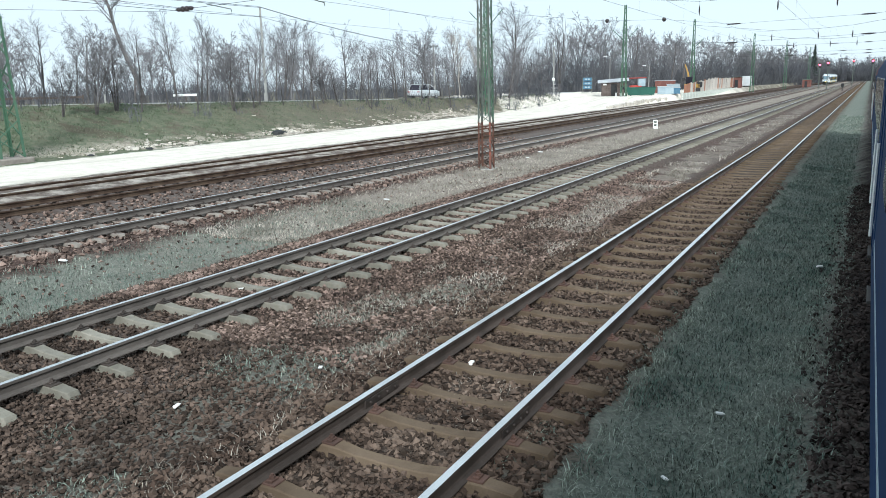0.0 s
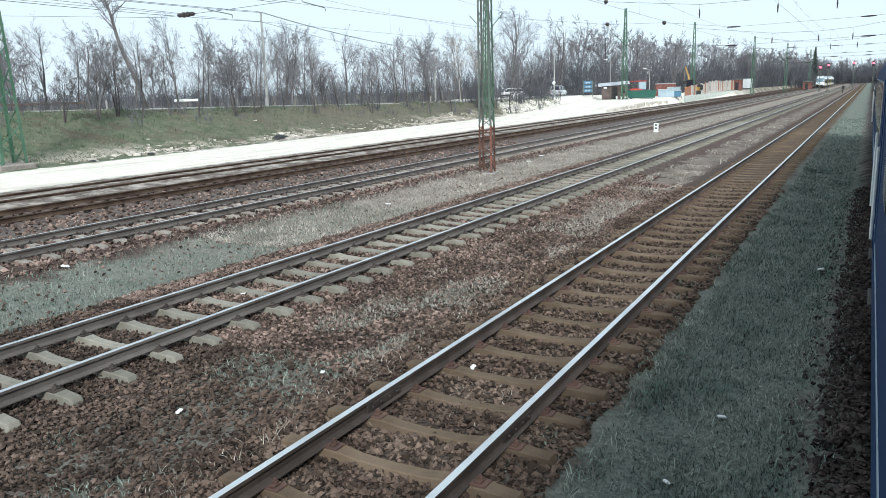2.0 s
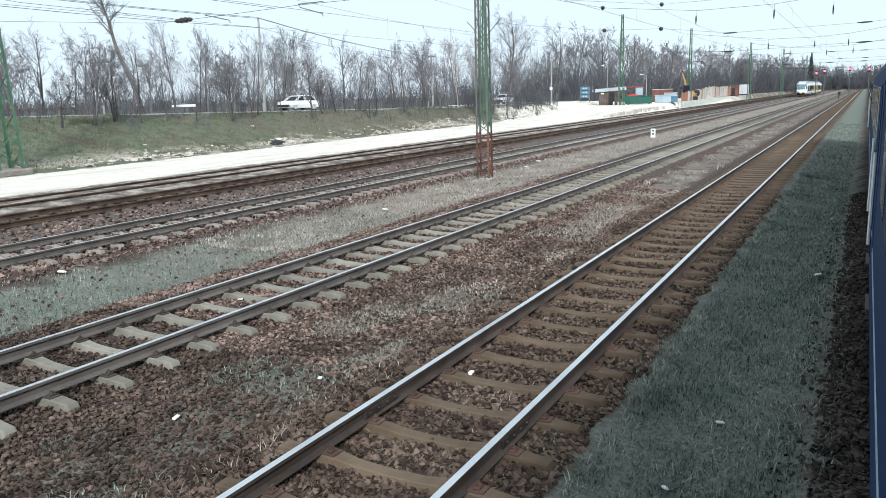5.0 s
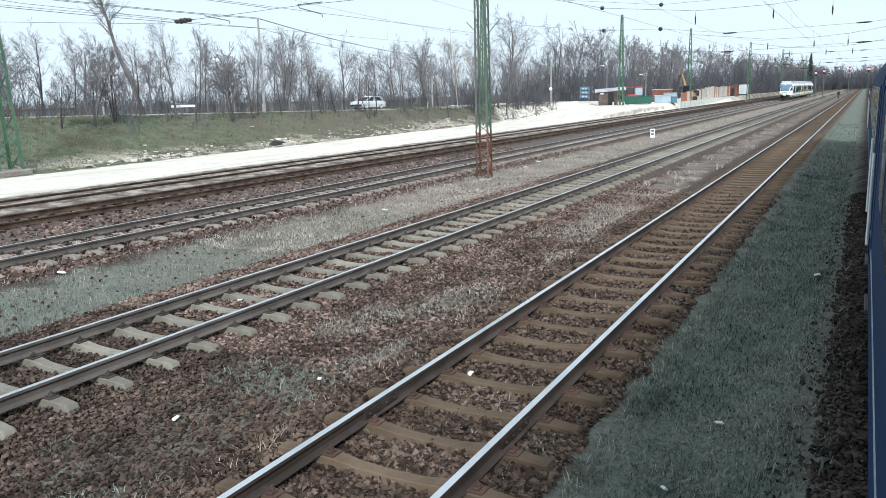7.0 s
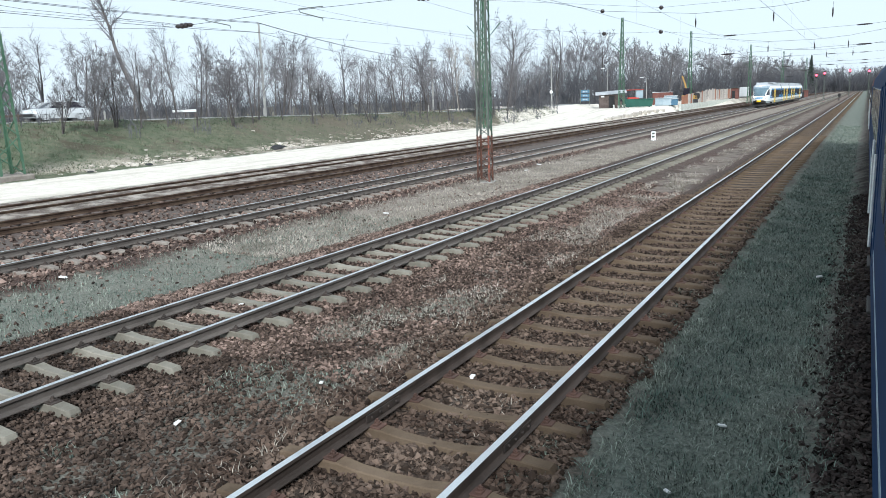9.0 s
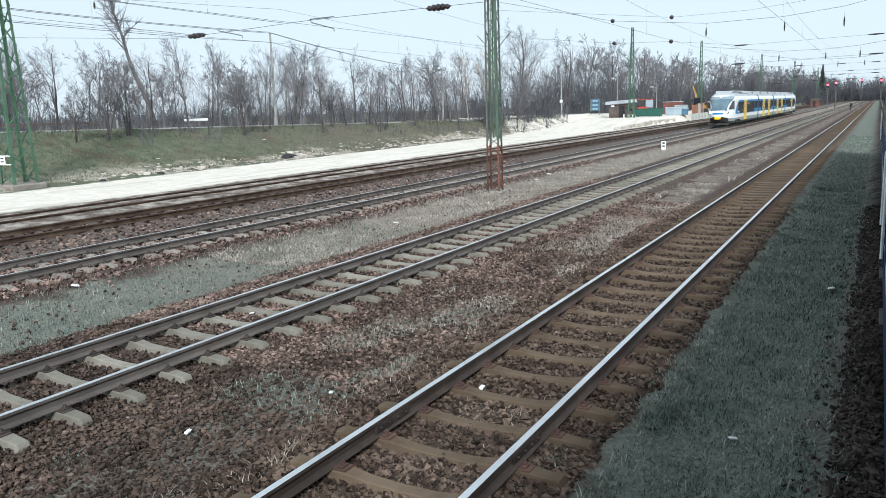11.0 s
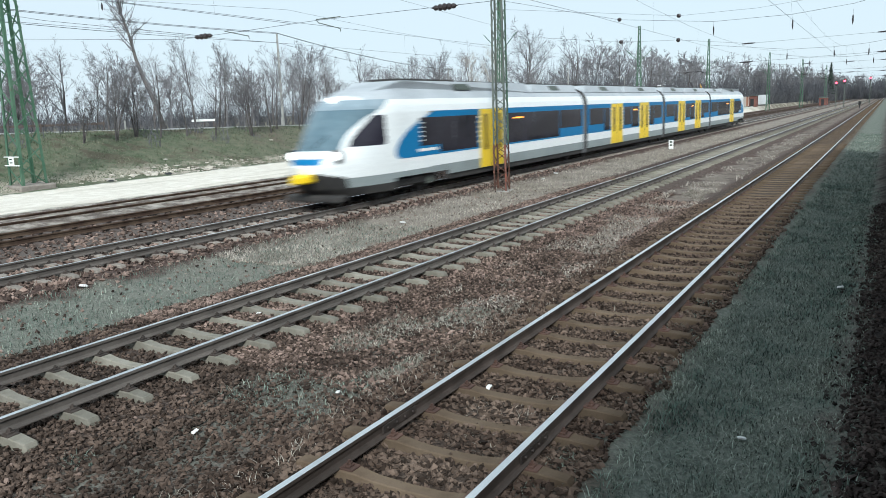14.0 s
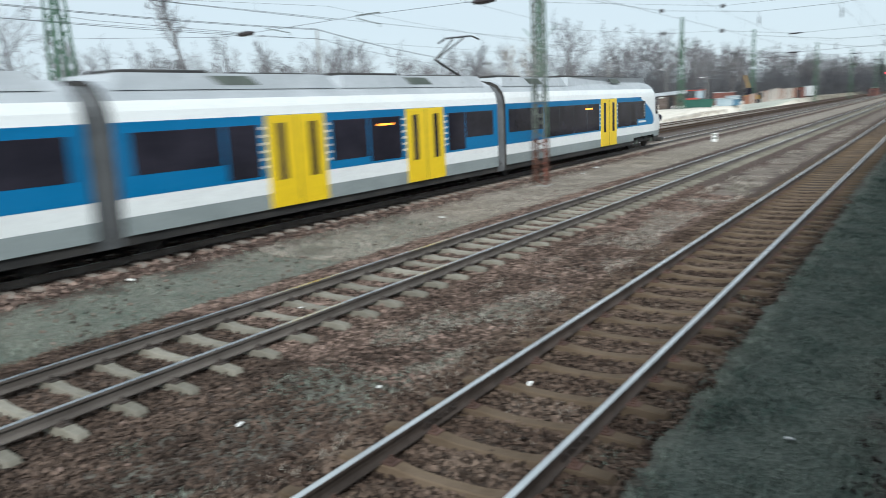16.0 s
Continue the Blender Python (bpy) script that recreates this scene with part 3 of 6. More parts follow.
# ---- loose stones and grass ----
def stones(name, zones, mat, seed, label):
    """Crushed stones, six corners each: (x0, x1, y0, y1, how many, size) on the bed."""
    r = np.random.RandomState(seed)
    form = np.array([(1, 0, 0), (0, 1, 0), (-1, 0, 0), (0, -1, 0), (0, 0, 1), (0, 0, -1)], float)
    tris = np.array([(0, 1, 4), (1, 2, 4), (2, 3, 4), (3, 0, 4), (1, 0, 5), (2, 1, 5), (3, 2, 5), (0, 3, 5)])
    vs = []
    for x0, x1, y0, y1, count, size in zones:
        px, py = r.uniform(x0, x1, count), y0 + (y1 - y0) * r.rand(count) ** 1.35
        px = px + 0.14 * np.array([noise.noise((b * 1.7, 3.0, a * 0.5)) for a, b in zip(px, py)])
        luck = r.rand(count)
        bare = [not -6.9 < a < -5.15 or noise.noise((a * 0.9, b * 0.5, 5.0)) < 0.05 or c < 0.4 for a, b, c in zip(px, py, luck)]
        px, py = px[bare], py[bare]
        count = len(px)
        pz = np.interp(px, BED_X, BED_Z) + r.uniform(-0.022, 0.022, count)
        sz = size * r.uniform(0.5, 1.25, (count, 1)) * r.uniform(0.7, 1.3, (count, 3)) * np.array((0.66, 0.62, 0.5))
        shape = (form[None] + r.uniform(-0.42, 0.42, (count, 6, 3))) * sz[:, None]
        a, b = r.uniform(0, 6.28, count), r.uniform(-0.7, 0.7, count)
        ca, sa, cb, sb = np.cos(a)[:, None], np.sin(a)[:, None], np.cos(b)[:, None], np.sin(b)[:, None]
        x, y, z = shape[..., 0], shape[..., 1] * cb - shape[..., 2] * sb, shape[..., 1] * sb + shape[..., 2] * cb
        vs.append(np.stack([x * ca - y * sa + px[:, None], x * sa + y * ca + py[:, None], z + pz[:, None]], -1).reshape(-1, 3))
    v = np.concatenate(vs)
    f = (tris[None] + 6 * np.arange(len(v) // 6)[:, None, None]).reshape(-1, 3)
    tagged(new(name, big_mesh(name, v, f, mat, 3)), label, "ballast", kind="stuff")


stones("ballast_stones", ((-4.15, -2.74, 3, 27, 16500, 0.050), (-2.72, -2.1, 3, 25, 9000, 0.052), (-5.3, -4.17, 3, 25, 12500, 0.053)), M["stone_brown"], 5, "brown crushed stones between rusty rails")
# darker copy of the ballast close by, dimming the view's lower corner
stones("ballast_stones", ((-8.0, -6.4, 2, 18, 14000, 0.046), (-6.6, -5.2, 2, 17, 11500, 0.045), (-9.4, -7.95, 3, 19, 8000, 0.047), (-11.4, -9.45, 4, 21, 5500, 0.053)), M["stone_dimmed"], 16, "crushed stones of the near track bed, corner dimming in the colour")
stones("ballast_stones", ((-7.9, -6.5, 7, 28, 9500, 0.052), (-6.6, -5.2, 7, 26, 7000, 0.049), (-9.4, -7.95, 8, 30, 7000, 0.054), (-11.4, -9.45, 8, 34, 11500, 0.064), (-18.0, -14.4, 6, 44, 9000, 0.085),
       (-14.4, -11.3, 6, 30, 500, 0.06), (-22.8, -18.0, 9, 44, 5000, 0.09)), M["stone"], 6, "reddish crushed stones of the track bed")
# loose stones in the colour that carries the carriages' shade
stones("ballast_stones", ((-0.2, 0.5, 4, 26, 5200, 0.052), (-0.5, -0.1, 4, 26, 500, 0.045)), M["stone_shaded"], 7, "dark stones under the standing carriages, their shade in the colour")


GROUND = bpy.data.objects["ground"]
sr = random.Random(77)
SINGLE = []
for k in range(8):
    g = Geo()
    ring = [(math.cos(a + sr.uniform(-0.5, 0.5)), math.sin(a + sr.uniform(-0.5, 0.5))) for a in (0, 1.2, 2.4, 3.8, 5.1)]
    g.loft([[(x * w * 0.030, y * w * 0.024, z + 0.3 * (x * 0.02)) for x, y in ring] for z, w in ((-0.016, 0.7), (0.002, 1.05), (0.013, 0.5))])
    SINGLE.append(g.mesh("stone", M["stone"] if k == 0 else M["stone_dimmed"]))
for k in range(290):
    x, y = sr.uniform(-7.9, -5.2), 3.2 + 5.0 * sr.random() ** 1.3
    b = part("stone", SINGLE[k % 8], None, GROUND)
    b.matrix_basis = pose(x, y, float(np.interp(x, BED_X, BED_Z)) + 0.032, sr.uniform(-25, 25), sr.uniform(-25, 25), sr.uniform(0, 360)) @ Matrix.Scale(sr.uniform(0.7, 1.25), 4)


def grass(name, zones, seed, label, mat="blade"):
    r = np.random.RandomState(seed)
    vs = []
    for x0, x1, y0, y1, count, tall in zones:
        px, py = r.uniform(x0, x1, count), y0 + (y1 - y0) * r.rand(count) ** 1.6
        px = px + np.array([0.22 * noise.noise((b * 1.1, 9.0, 0)) + 0.12 * noise.noise((b * 3.7, 4.0, a)) for a, b in zip(px, py)]) * (r.rand(count) < 0.8)
        keep = np.array([noise.noise((a * 0.9, b * 0.5, 5.0)) > 0.0 - 2.0 * (x0 < -11 or x0 > -2.3) for a, b in zip(px, py)])
        px, py = px[keep], py[keep]
        n = len(px)
        pz = np.interp(px, BED_X, BED_Z) - 0.02
        a, h, w = r.uniform(0, 6.28, n), tall * r.uniform(0.3, 1.35, n), r.uniform(0.002, 0.0055, n) * (1 + py / 40)
        bend = h * r.uniform(0.2, 1.9, n)
        dx, dy = np.cos(a), np.sin(a)
        base = np.stack([px, py, pz], -1)
        side = np.stack([-dy * w, dx * w, 0 * w], -1)
        mid = base + np.stack([dx * bend * 0.35, dy * bend * 0.35, h * 0.65], -1)
        tip = base + np.stack([dx * bend, dy * bend, h], -1)
        vs.append(np.stack([base - side, base + side, mid + side * 0.7, mid - side * 0.7, tip], 1).reshape(-1, 3))
    v = np.concatenate(vs)
    k = 5 * np.arange(len(v) // 5)[:, None, None]
    f = (np.array([(0, 1, 2), (0, 2, 3), (3, 2, 4)])[None] + k).reshape(-1, 3)
    tagged(new(name, big_mesh(name, v, f, M[mat], 3)), label, "grass", kind="stuff")


grass("green_grass", ((-2.0, -0.35, 3, 32, 47000, 0.058), (-2.0, -0.3, 31, 75, 11000, 0.085), (-2.6, -1.7, 3, 26, 12000, 0.05), (-0.6, -0.05, 4, 30, 6000, 0.055)), 18, "short green grass along the standing carriages", "green_blade")
grass("green_grass", ((-14.4, -11.2, 5, 19, 10000, 0.085), (-6.9, -5.3, 2.5, 11, 9000, 0.06)), 28, "short grey-green grass between the tracks", "green_blade")
grass("dry_grass", ((-6.9, -5.2, 7.5, 30, 28000, 0.062), (-5.4, -4.7, 3, 20, 2500, 0.07), (-6.9, -5.2, 27, 75, 7000, 0.09), (-14.3, -11.3, 44, 90, 5000, 0.11), (-14.4, -11.2, 13, 46, 26000, 0.08), (-17.8, -14.4, 6, 40, 2500, 0.1),
      (-3.9, -3.0, 4, 12, 700, 0.06)), 8, "short dry winter grass beside the tracks")


# ---- the passing train ----
TRAIN_X = -16.156
TRAIN_LONG = 79.8
MIDDLE = TRAIN_LONG / 2
GAPS = (MIDDLE - 17.4, MIDDLE, MIDDLE + 17.4)
DOORS = (9.65, 27.2, 33.4)
# half of the body's outline: out from the middle, and up from the rails
SIDE = ((1.40, 0.34), (1.43, 0.56), (1.44, 0.98), (1.44, 1.39), (1.44, 3.01), (1.41, 3.25), (1.33, 3.47), (1.12, 3.74), (0.80, 3.90), (0.40, 3.95), (0.0, 3.96))
SIDE_Z, SIDE_W = [p[1] for p in SIDE], [p[0] for p in SIDE]


def body_w(z):
    return float(np.interp(z, SIDE_Z, SIDE_W))


def band(g, y0, y1, z0, z1, proud=0.0, steps=6, slot=0, side=1):
    """A strip of the body's skin on one side, from z0 to z1."""
    zs = [z0 + (z1 - z0) * i / steps for i in range(steps + 1)]
    for s in (side,):
        a = [(s * (body_w(z) + proud), y0, z) for z in zs]
        b = [(s * (body_w(z) + proud), y1, z) for z in zs]
        n = len(zs)
        inner = [(s * (body_w(z) - 0.04), y, z) for y in (y0, y1) for z in (z0, z1)]
        faces = [(i, i + 1, n + i + 1, n + i) for i in range(n - 1)]
        faces += [(0, n, 2 * n + 2, 2 * n), (n - 1, 2 * n + 1, 2 * n + 3, 2 * n - 1)]
        g.add(a + b + inner, faces, slot)
    return g


NOSE = ((0.34, 0.75), (0.60, 0.35), (1.0, 0.10), (1.35, 0.02), (1.55, 0.10), (1.9, 0.38), (2.5, 0.86), (3.0, 1.28), (3.25, 1.52), (3.47, 1.85), (3.7, 2.45), (3.85, 3.1), (3.95, 4.4))
NOSE_Z, NOSE_Y = [p[0] for p in NOSE], [p[1] for p in NOSE]
CAB_END = 5.6


def cab_grid():
    zs = list(np.arange(0.34, 3.90, 0.04)) + [3.92, 3.945]
    rows = []
    for z in zs:
        w, y0 = body_w(z), float(np.interp(z, NOSE_Z, NOSE_Y))
        reach = max(3.7, y0 + 1.3)
        row = []
        for i in range(73):
            u = (i / 72) * math.pi / 2
            # blunt rounded front, seen from above
            row.append((w * math.sin(u) ** 0.68, y0 + (reach - y0) * (1 - math.cos(u) ** 1.05), z))
        row += [(w, reach + (CAB_END - reach) * k / 6, z) for k in range(1, 7)]
        rows.append(row)
    return rows


def cab_parts(parent, flip):
    """The cab's shell, windscreen, side windows and dark lower front."""
    rows = cab_grid()
    kinds = {"shell": Geo(), "windscreen": Geo(), "mask": Geo(), "apron": Geo(), "side_window": Geo(), "other_side_window": Geo(), "roof": Geo(), "skirt": Geo(), "emblem": Geo()}
    for s in (-1, 1):
        for a, b in zip(rows, rows[1:]):
            for i in range(len(a) - 1):
                q = [a[i], a[i + 1], b[i + 1], b[i]]
                x, y, z = (sum(p[k] for p in q) / 4 for k in range(3))
                kind = "shell"
                if 1.86 < z < 3.14 and i < 23 + 26 * ((z - 1.86) / 1.28) ** 2.6:
                    kind = "windscreen"
                elif 3.14 < z < 3.47 and i < 49 + 26 * (z - 3.14):
                    kind = "mask"
                elif z < 1.12 - 0.008 * max(0, i - 12) and i < 30:
                    kind = "apron"
                elif 1.40 < z < 1.60 and x < 0.62 and y < 1.5:
                    kind = "emblem"
                elif 1.94 < z < 2.94 and i > 29 + 13 * max(0.0, (z - 2.06) / 0.84) ** 1.4 and y < 2.8:
                    kind = "side_window" if s > 0 else "other_side_window"
                elif z > 3.47 and y > 2.2:
                    kind = "roof"
                elif z < 0.72 and y > 3.2:
                    continue
                elif z < 0.60:
                    kind = "apron"
                elif z < 0.95:
                    kind = "skirt"
                d = -1 if kind in ("windscreen", "side_window", "other_side_window") else 0
                q = [(s * p[0] * (1 + 0.006 * d), p[1] - 0.012 * d, p[2]) for p in q]
                q = [(-p[0], TRAIN_LONG - p[1], p[2]) if flip else p for p in q]
                kinds[kind].add(q, [(0, 1, 2, 3)] if s > 0 else [(3, 2, 1, 0)])
    mats = {"shell": M["train_white"], "windscreen": M["windscreen"], "mask": M["front_panel"], "apron": M["train_under"], "side_window": M["window_dark"], "other_side_window": M["window_dark"], "roof": M["train_roof"], "skirt": M["train_grey"], "emblem": M["train_blue"]}
    names = {"shell": "cab_shell", "mask": "display_panel", "apron": "front_apron", "side_window": "cab_side_window", "other_side_window": "cab_side_window", "roof": "cab_roof", "skirt": "cab_skirt", "emblem": "front_blue_panel", "windscreen": "windscreen"}
    for k, g in kinds.items():
        me = g.mesh(names[k], mats[k])
        bm = bmesh.new()
        bm.from_mesh(me)
        bmesh.ops.remove_doubles(bm, verts=bm.verts, dist=0.0005)
        bm.to_mesh(me)
        bm.free()
        me.polygons.foreach_set("use_smooth", [True] * len(me.polygons))
        part(names[k], me, None, parent)

    def at(x, y, z):
        return (-x, TRAIN_LONG - y, z) if flip else (x, y, z)

    d = Vector((0, 1 if flip else -1, 0))
    for s in (-1, 1):
        lamp = Geo().lathe(Vector(at(s * 0.90, 0.62, 1.68)) - d * 0.06, d, ((0, 0.15), (0.13, 0.15), (0.16, 0.11), (0.17, 0.0)), 14)
        part("headlight", lamp, M["train_grey"] if flip else M["lamp_white"], parent, "round white headlight")
        part("headlight_ring", Geo().lathe(Vector(at(s * 0.88, 0.62, 1.66)) - d * 0.08, d, ((0, 0.24), (0.12, 0.24), (0.14, 0.20), (0.145, 0.0)), 16), M["window_dark"], parent)
        wiper = Geo().line([at(s * 0.15, 0.40, 1.95), at(s * 0.55, 0.72, 2.35)], 0.012)
        part("wiper", wiper, M["black"], parent)
    top = Geo().lathe(Vector(at(0, 1.78, 3.46)) - d * 0.06, d, ((0, 0.10), (0.16, 0.10), (0.19, 0.07), (0.20, 0.0)), 14)
    part("top_light", top, M["train_grey"] if flip else M["lamp_white"], parent, "white roof headlight")
    c = Geo()
    c.box(-0.34, 0.34, -0.22, 0.4, 0.84, 1.14, 0.08)
    c.box(-0.2, 0.2, -0.42, 0.0, 0.84, 1.08, 0.04)
    if flip:
        c.v = [(-p[0], TRAIN_LONG - p[1], p[2]) for p in c.v]
    part("coupler_cover", c, M["train_yellow"], parent, "yellow coupler cover")
    plough = Geo().box(-1.15, 1.15, 0.35, 0.75, 0.18, 0.42, 0.05)
    if flip:
        plough.v = [(-p[0], TRAIN_LONG - p[1], p[2]) for p in plough.v]
    part("rail_guard", plough, M["train_under"], parent)


def mirror_y(y0, y1, flip):
    return (TRAIN_LONG - y1, TRAIN_LONG - y0) if flip else (y0, y1)


def side_panel(parent, name, y0, y1, z0, z1, mat, proud, label="", s=1, thick=0.02):
    g = Geo().box(s * (1.44 + proud - thick), s * (1.44 + proud), y0, y1, z0, z1, 0.006)
    return part(name, g, mat, parent, label)


def train_door(parent, y0, y1, s):
    d = side_panel(parent, "sliding_door", y0, y1, 0.57, 3.0, M["train_yellow"], 0.022, "bright yellow double door", s, 0.05)
    mid, x = (y0 + y1) / 2, s * 1.464
    seam = Geo().box(x - 0.004, x + 0.004, mid - 0.012, mid + 0.012, 0.6, 2.98)
    part("door_seam", seam, M["rubber"], d)
    for a, b in ((y0 + 0.36, y0 + 0.66), (y1 - 0.66, y1 - 0.36)):
        g = Geo().box(x - 0.008, x + 0.006, a, b, 1.30, 2.80, 0.004)
        part("door_window", g, M["window_dark"], d, "narrow dark door window")
    for y in (y0 - 0.13, y1 + 0.13):
        for k in range(6):
            z = 1.65 + 0.2 * k
            g = Geo().box(x - 0.02, x - 0.005, y - 0.07, y + 0.07, z, z + 0.07)
            part("door_edge_mark", g, M["white_paint"], d)


def end_car(train, flip):
    car = thing("end_car", "", "", None)
    car.parent = train
    cab_parts(car, flip)
    g0 = GAPS[0] - 0.34
    pieces = (("skirt", 0.56, 0.965, "train_grey", 0), ("skirt_over_bogie", 0.72, 0.965, "train_grey", -0.001), ("white_waistband", 0.965, 1.385, "train_white", 0), ("upper_side", 3.01, 3.47, "train_white", 0), ("underframe", 0.34, 0.56, "train_under", -0.05))
    for name, z0, z1, mat, proud in pieces:
        for s in (-1, 1):
            part(name, band(Geo(), *mirror_y(CAB_END + (1.3 if z0 < 0.6 else 0), g0 if name != "skirt_over_bogie" else CAB_END + 1.29, flip), z0, z1, proud, side=s), M[mat], car)
    part("roof", roof_geo(*mirror_y(CAB_END, g0, flip)), M["train_roof"], car, smooth=False)
    end_wall(car, *mirror_y(g0 - 0.05, g0, flip))
    # the blue side, which begins in a long curve behind the cab
    for s in (-1, 1):
        g = Geo()
        zs = [1.385 + (3.01 - 1.385) * i / 20 for i in range(21)]
        starts = [3.2 + 2.75 * ((z - 1.385) / 1.625) ** 2.2 + 0.35 * math.exp(-((z - 1.385) / 0.1)) for z in zs]
        x = s * 1.446
        a, b = [(x, y, z) for y, z in zip(starts, zs)], [(x, g0, z) for z in zs]
        if flip:
            a, b = [(-p[0], TRAIN_LONG - p[1], p[2]) for p in a], [(-p[0], TRAIN_LONG - p[1], p[2]) for p in b]
        g.add(a + b, [(i, i + 1, 21 + i + 1, 21 + i) for i in range(20)])
        part("blue_side", g, M["train_blue"], car, "blue painted side")
    for s in (-1, 1):
        spans = [(4.9, 6.3, 1.75), (6.38, 7.4, 1.45), (7.48, 9.45, 1.45)]
        spans += [(12.15 + 1.62 * k, 12.15 + 1.62 * k + 1.55, 1.45) for k in range(4)] + [(18.65, 21.9, 1.85)]
        for a, b, z in spans:
            side_panel(car, "window", *mirror_y(a, b, flip), z, 2.78, M["window_dark"], 0.010, "dark tinted window", s)
        for a, b, z in ((6.3, 9.45, 1.45), (12.15, 18.58, 1.45)):
            side_panel(car, "window_band", *mirror_y(a, b, flip), z, 2.78, M["window_pillar"], 0.008, "dark strip between the windows", s)
        side_panel(car, "side_display", *mirror_y(13.0, 13.95, flip), 2.52, 2.585, M["led_orange"], 0.014, "orange destination display", s)
        side_panel(car, "side_lettering", *mirror_y(4.75, 6.1, flip), 1.55, 1.66, M["white_paint"], 0.010, "", s)
        for k in range(5):
            side_panel(car, "side_mark", *mirror_y(4.92, 5.12, flip), 1.92 + 0.16 * k, 1.97 + 0.16 * k, M["white_paint"], 0.016, "short white warning bar", s)
        train_door(car, *mirror_y(DOORS[0], DOORS[0] + 2.25, flip), s)
    roof_kit(car, flip, ((2.4, 15.4, 1.04, 4.12, "train_roof"), (15.6, 21.9, 1.04, 4.08, "train_roof")))
    bogie(car, *((3.1, 5.8) if not flip else (TRAIN_LONG - 5.8, TRAIN_LONG - 3.1)))


def roof_geo(y0, y1):
    prof = [(x, z) for x, z in SIDE if z >= 3.46]
    ring = [(x, z) for x, z in prof] + [(-x, z) for x, z in prof[-2::-1]]
    g = Geo()
    g.loft([[(x, y, z) for x, z in ring] for y in (y0, y1)], closed=False)
    return g


def end_wall(car, y0, y1):
    g = Geo().loft([[(x, y, z) for x, z in SIDE] + [(-x, y, z) for x, z in SIDE[-2::-1]] for y in (y0, y1)])
    g.v = [(p[0] * 0.985, p[1], min(p[2], 3.94)) for p in g.v]
    part("end_wall", g, M["train_under"], car)


def roof_kit(car, flip, boxes):
    for a, b, w, z, mat in boxes:
        # the housing next to the cab has a long sloping front
        lead = 2.0 if a < 3 else 0.25
        fa, fb = (0.62 if lead > 1 and not flip else 1.0, 0.62 if lead > 1 and flip else 1.0)
        la, lb = (0.25, lead) if flip else (lead, 0.25)
        y0, y1 = mirror_y(a, b, flip)
        g = Geo()
        g.loft([[(-(w + 0.15) * fa, y0 + 0.02, 3.70 - 0.2 * (1 - fa)), (-w, y0 + la, z), (w, y0 + la, z), ((w + 0.15) * fa, y0 + 0.02, 3.70 - 0.2 * (1 - fa))], [(-(w + 0.15) * fb, y1 - 0.02, 3.70 - 0.2 * (1 - fb)), (-w, y1 - lb, z), (w, y1 - lb, z), ((w + 0.15) * fb, y1 - 0.02, 3.70 - 0.2 * (1 - fb))]])
        unit = part("roof_unit", g, M[mat], car, "grey equipment housing on the roof")
        # a dark cooler on top, and a louvred grille in each flank
        c0, c1 = (y0 + la + 0.3, y1 - lb - 0.3)
        part("cooler", Geo().box(-0.62, 0.62, c0, c0 + (c1 - c0) * 0.42, z - 0.01, z + 0.10, 0.03), M["train_under"], unit, "dark flat cooler")
        part("cooler", Geo().box(-0.5, 0.5, c0 + (c1 - c0) * 0.55, c1, z - 0.01, z + 0.07, 0.03), M["train_under"], unit, "dark flat cooler")
        for s in (-1, 1):
            yg = y0 + (y1 - y0) * 0.5
            p = [Vector((s * (w + 0.012 + 0.15 * (z - h) / (z - 3.70)), y, h)) for y, h in ((yg - 0.65, 3.80), (yg + 0.65, 3.80), (yg + 0.35, 4.03), (yg - 0.95, 4.03))]
            grille = Geo().loft([[q, q - Vector((s * 0.03, 0, 0))] for q in p + p[:1]], closed=False)
            grille.add(p, [(0, 1, 2, 3)])
            part("grille", grille, M["steel_grey"], unit, "dark roof grille")


def bogie(car, y0, y1):
    b = part("bogie", Geo().box(-1.2, 1.2, y0 - 0.3, y1 + 0.3, 0.45, 0.62, 0.05).box(-1.22, -1.05, y0 - 0.5, y1 + 0.5, 0.38, 0.66, 0.04).box(1.05, 1.22, y0 - 0.5, y1 + 0.5, 0.38, 0.66, 0.04), M["train_under"], car, "dark bogie frame")
    for y in (y0, y1):
        for s in (-1, 1):
            w = Geo().lathe((s * 0.69, y, 0.43), (s, 0, 0), ((0, 0.455), (0.03, 0.455), (0.035, 0.43), (0.135, 0.425), (0.14, 0.38), (0.12, 0.2), (0.16, 0.12), (0.17, 0.0)), 28)
            part("wheel", w, M["train_under"], b, "dark steel wheel")
            box = Geo().box(s * 1.17 - 0.09, s * 1.17 + 0.09, y - 0.16, y + 0.16, 0.30, 0.58, 0.03)
            part("axle_box", box, M["steel_grey"], b)
    for s in (-1, 1):
        part("air_spring", Geo().lathe((s * 1.14, (y0 + y1) / 2, 0.55), (0, 0, 1), ((0, 0.2), (0.1, 0.22), (0.25, 0.2)), 14), M["rubber"], b)


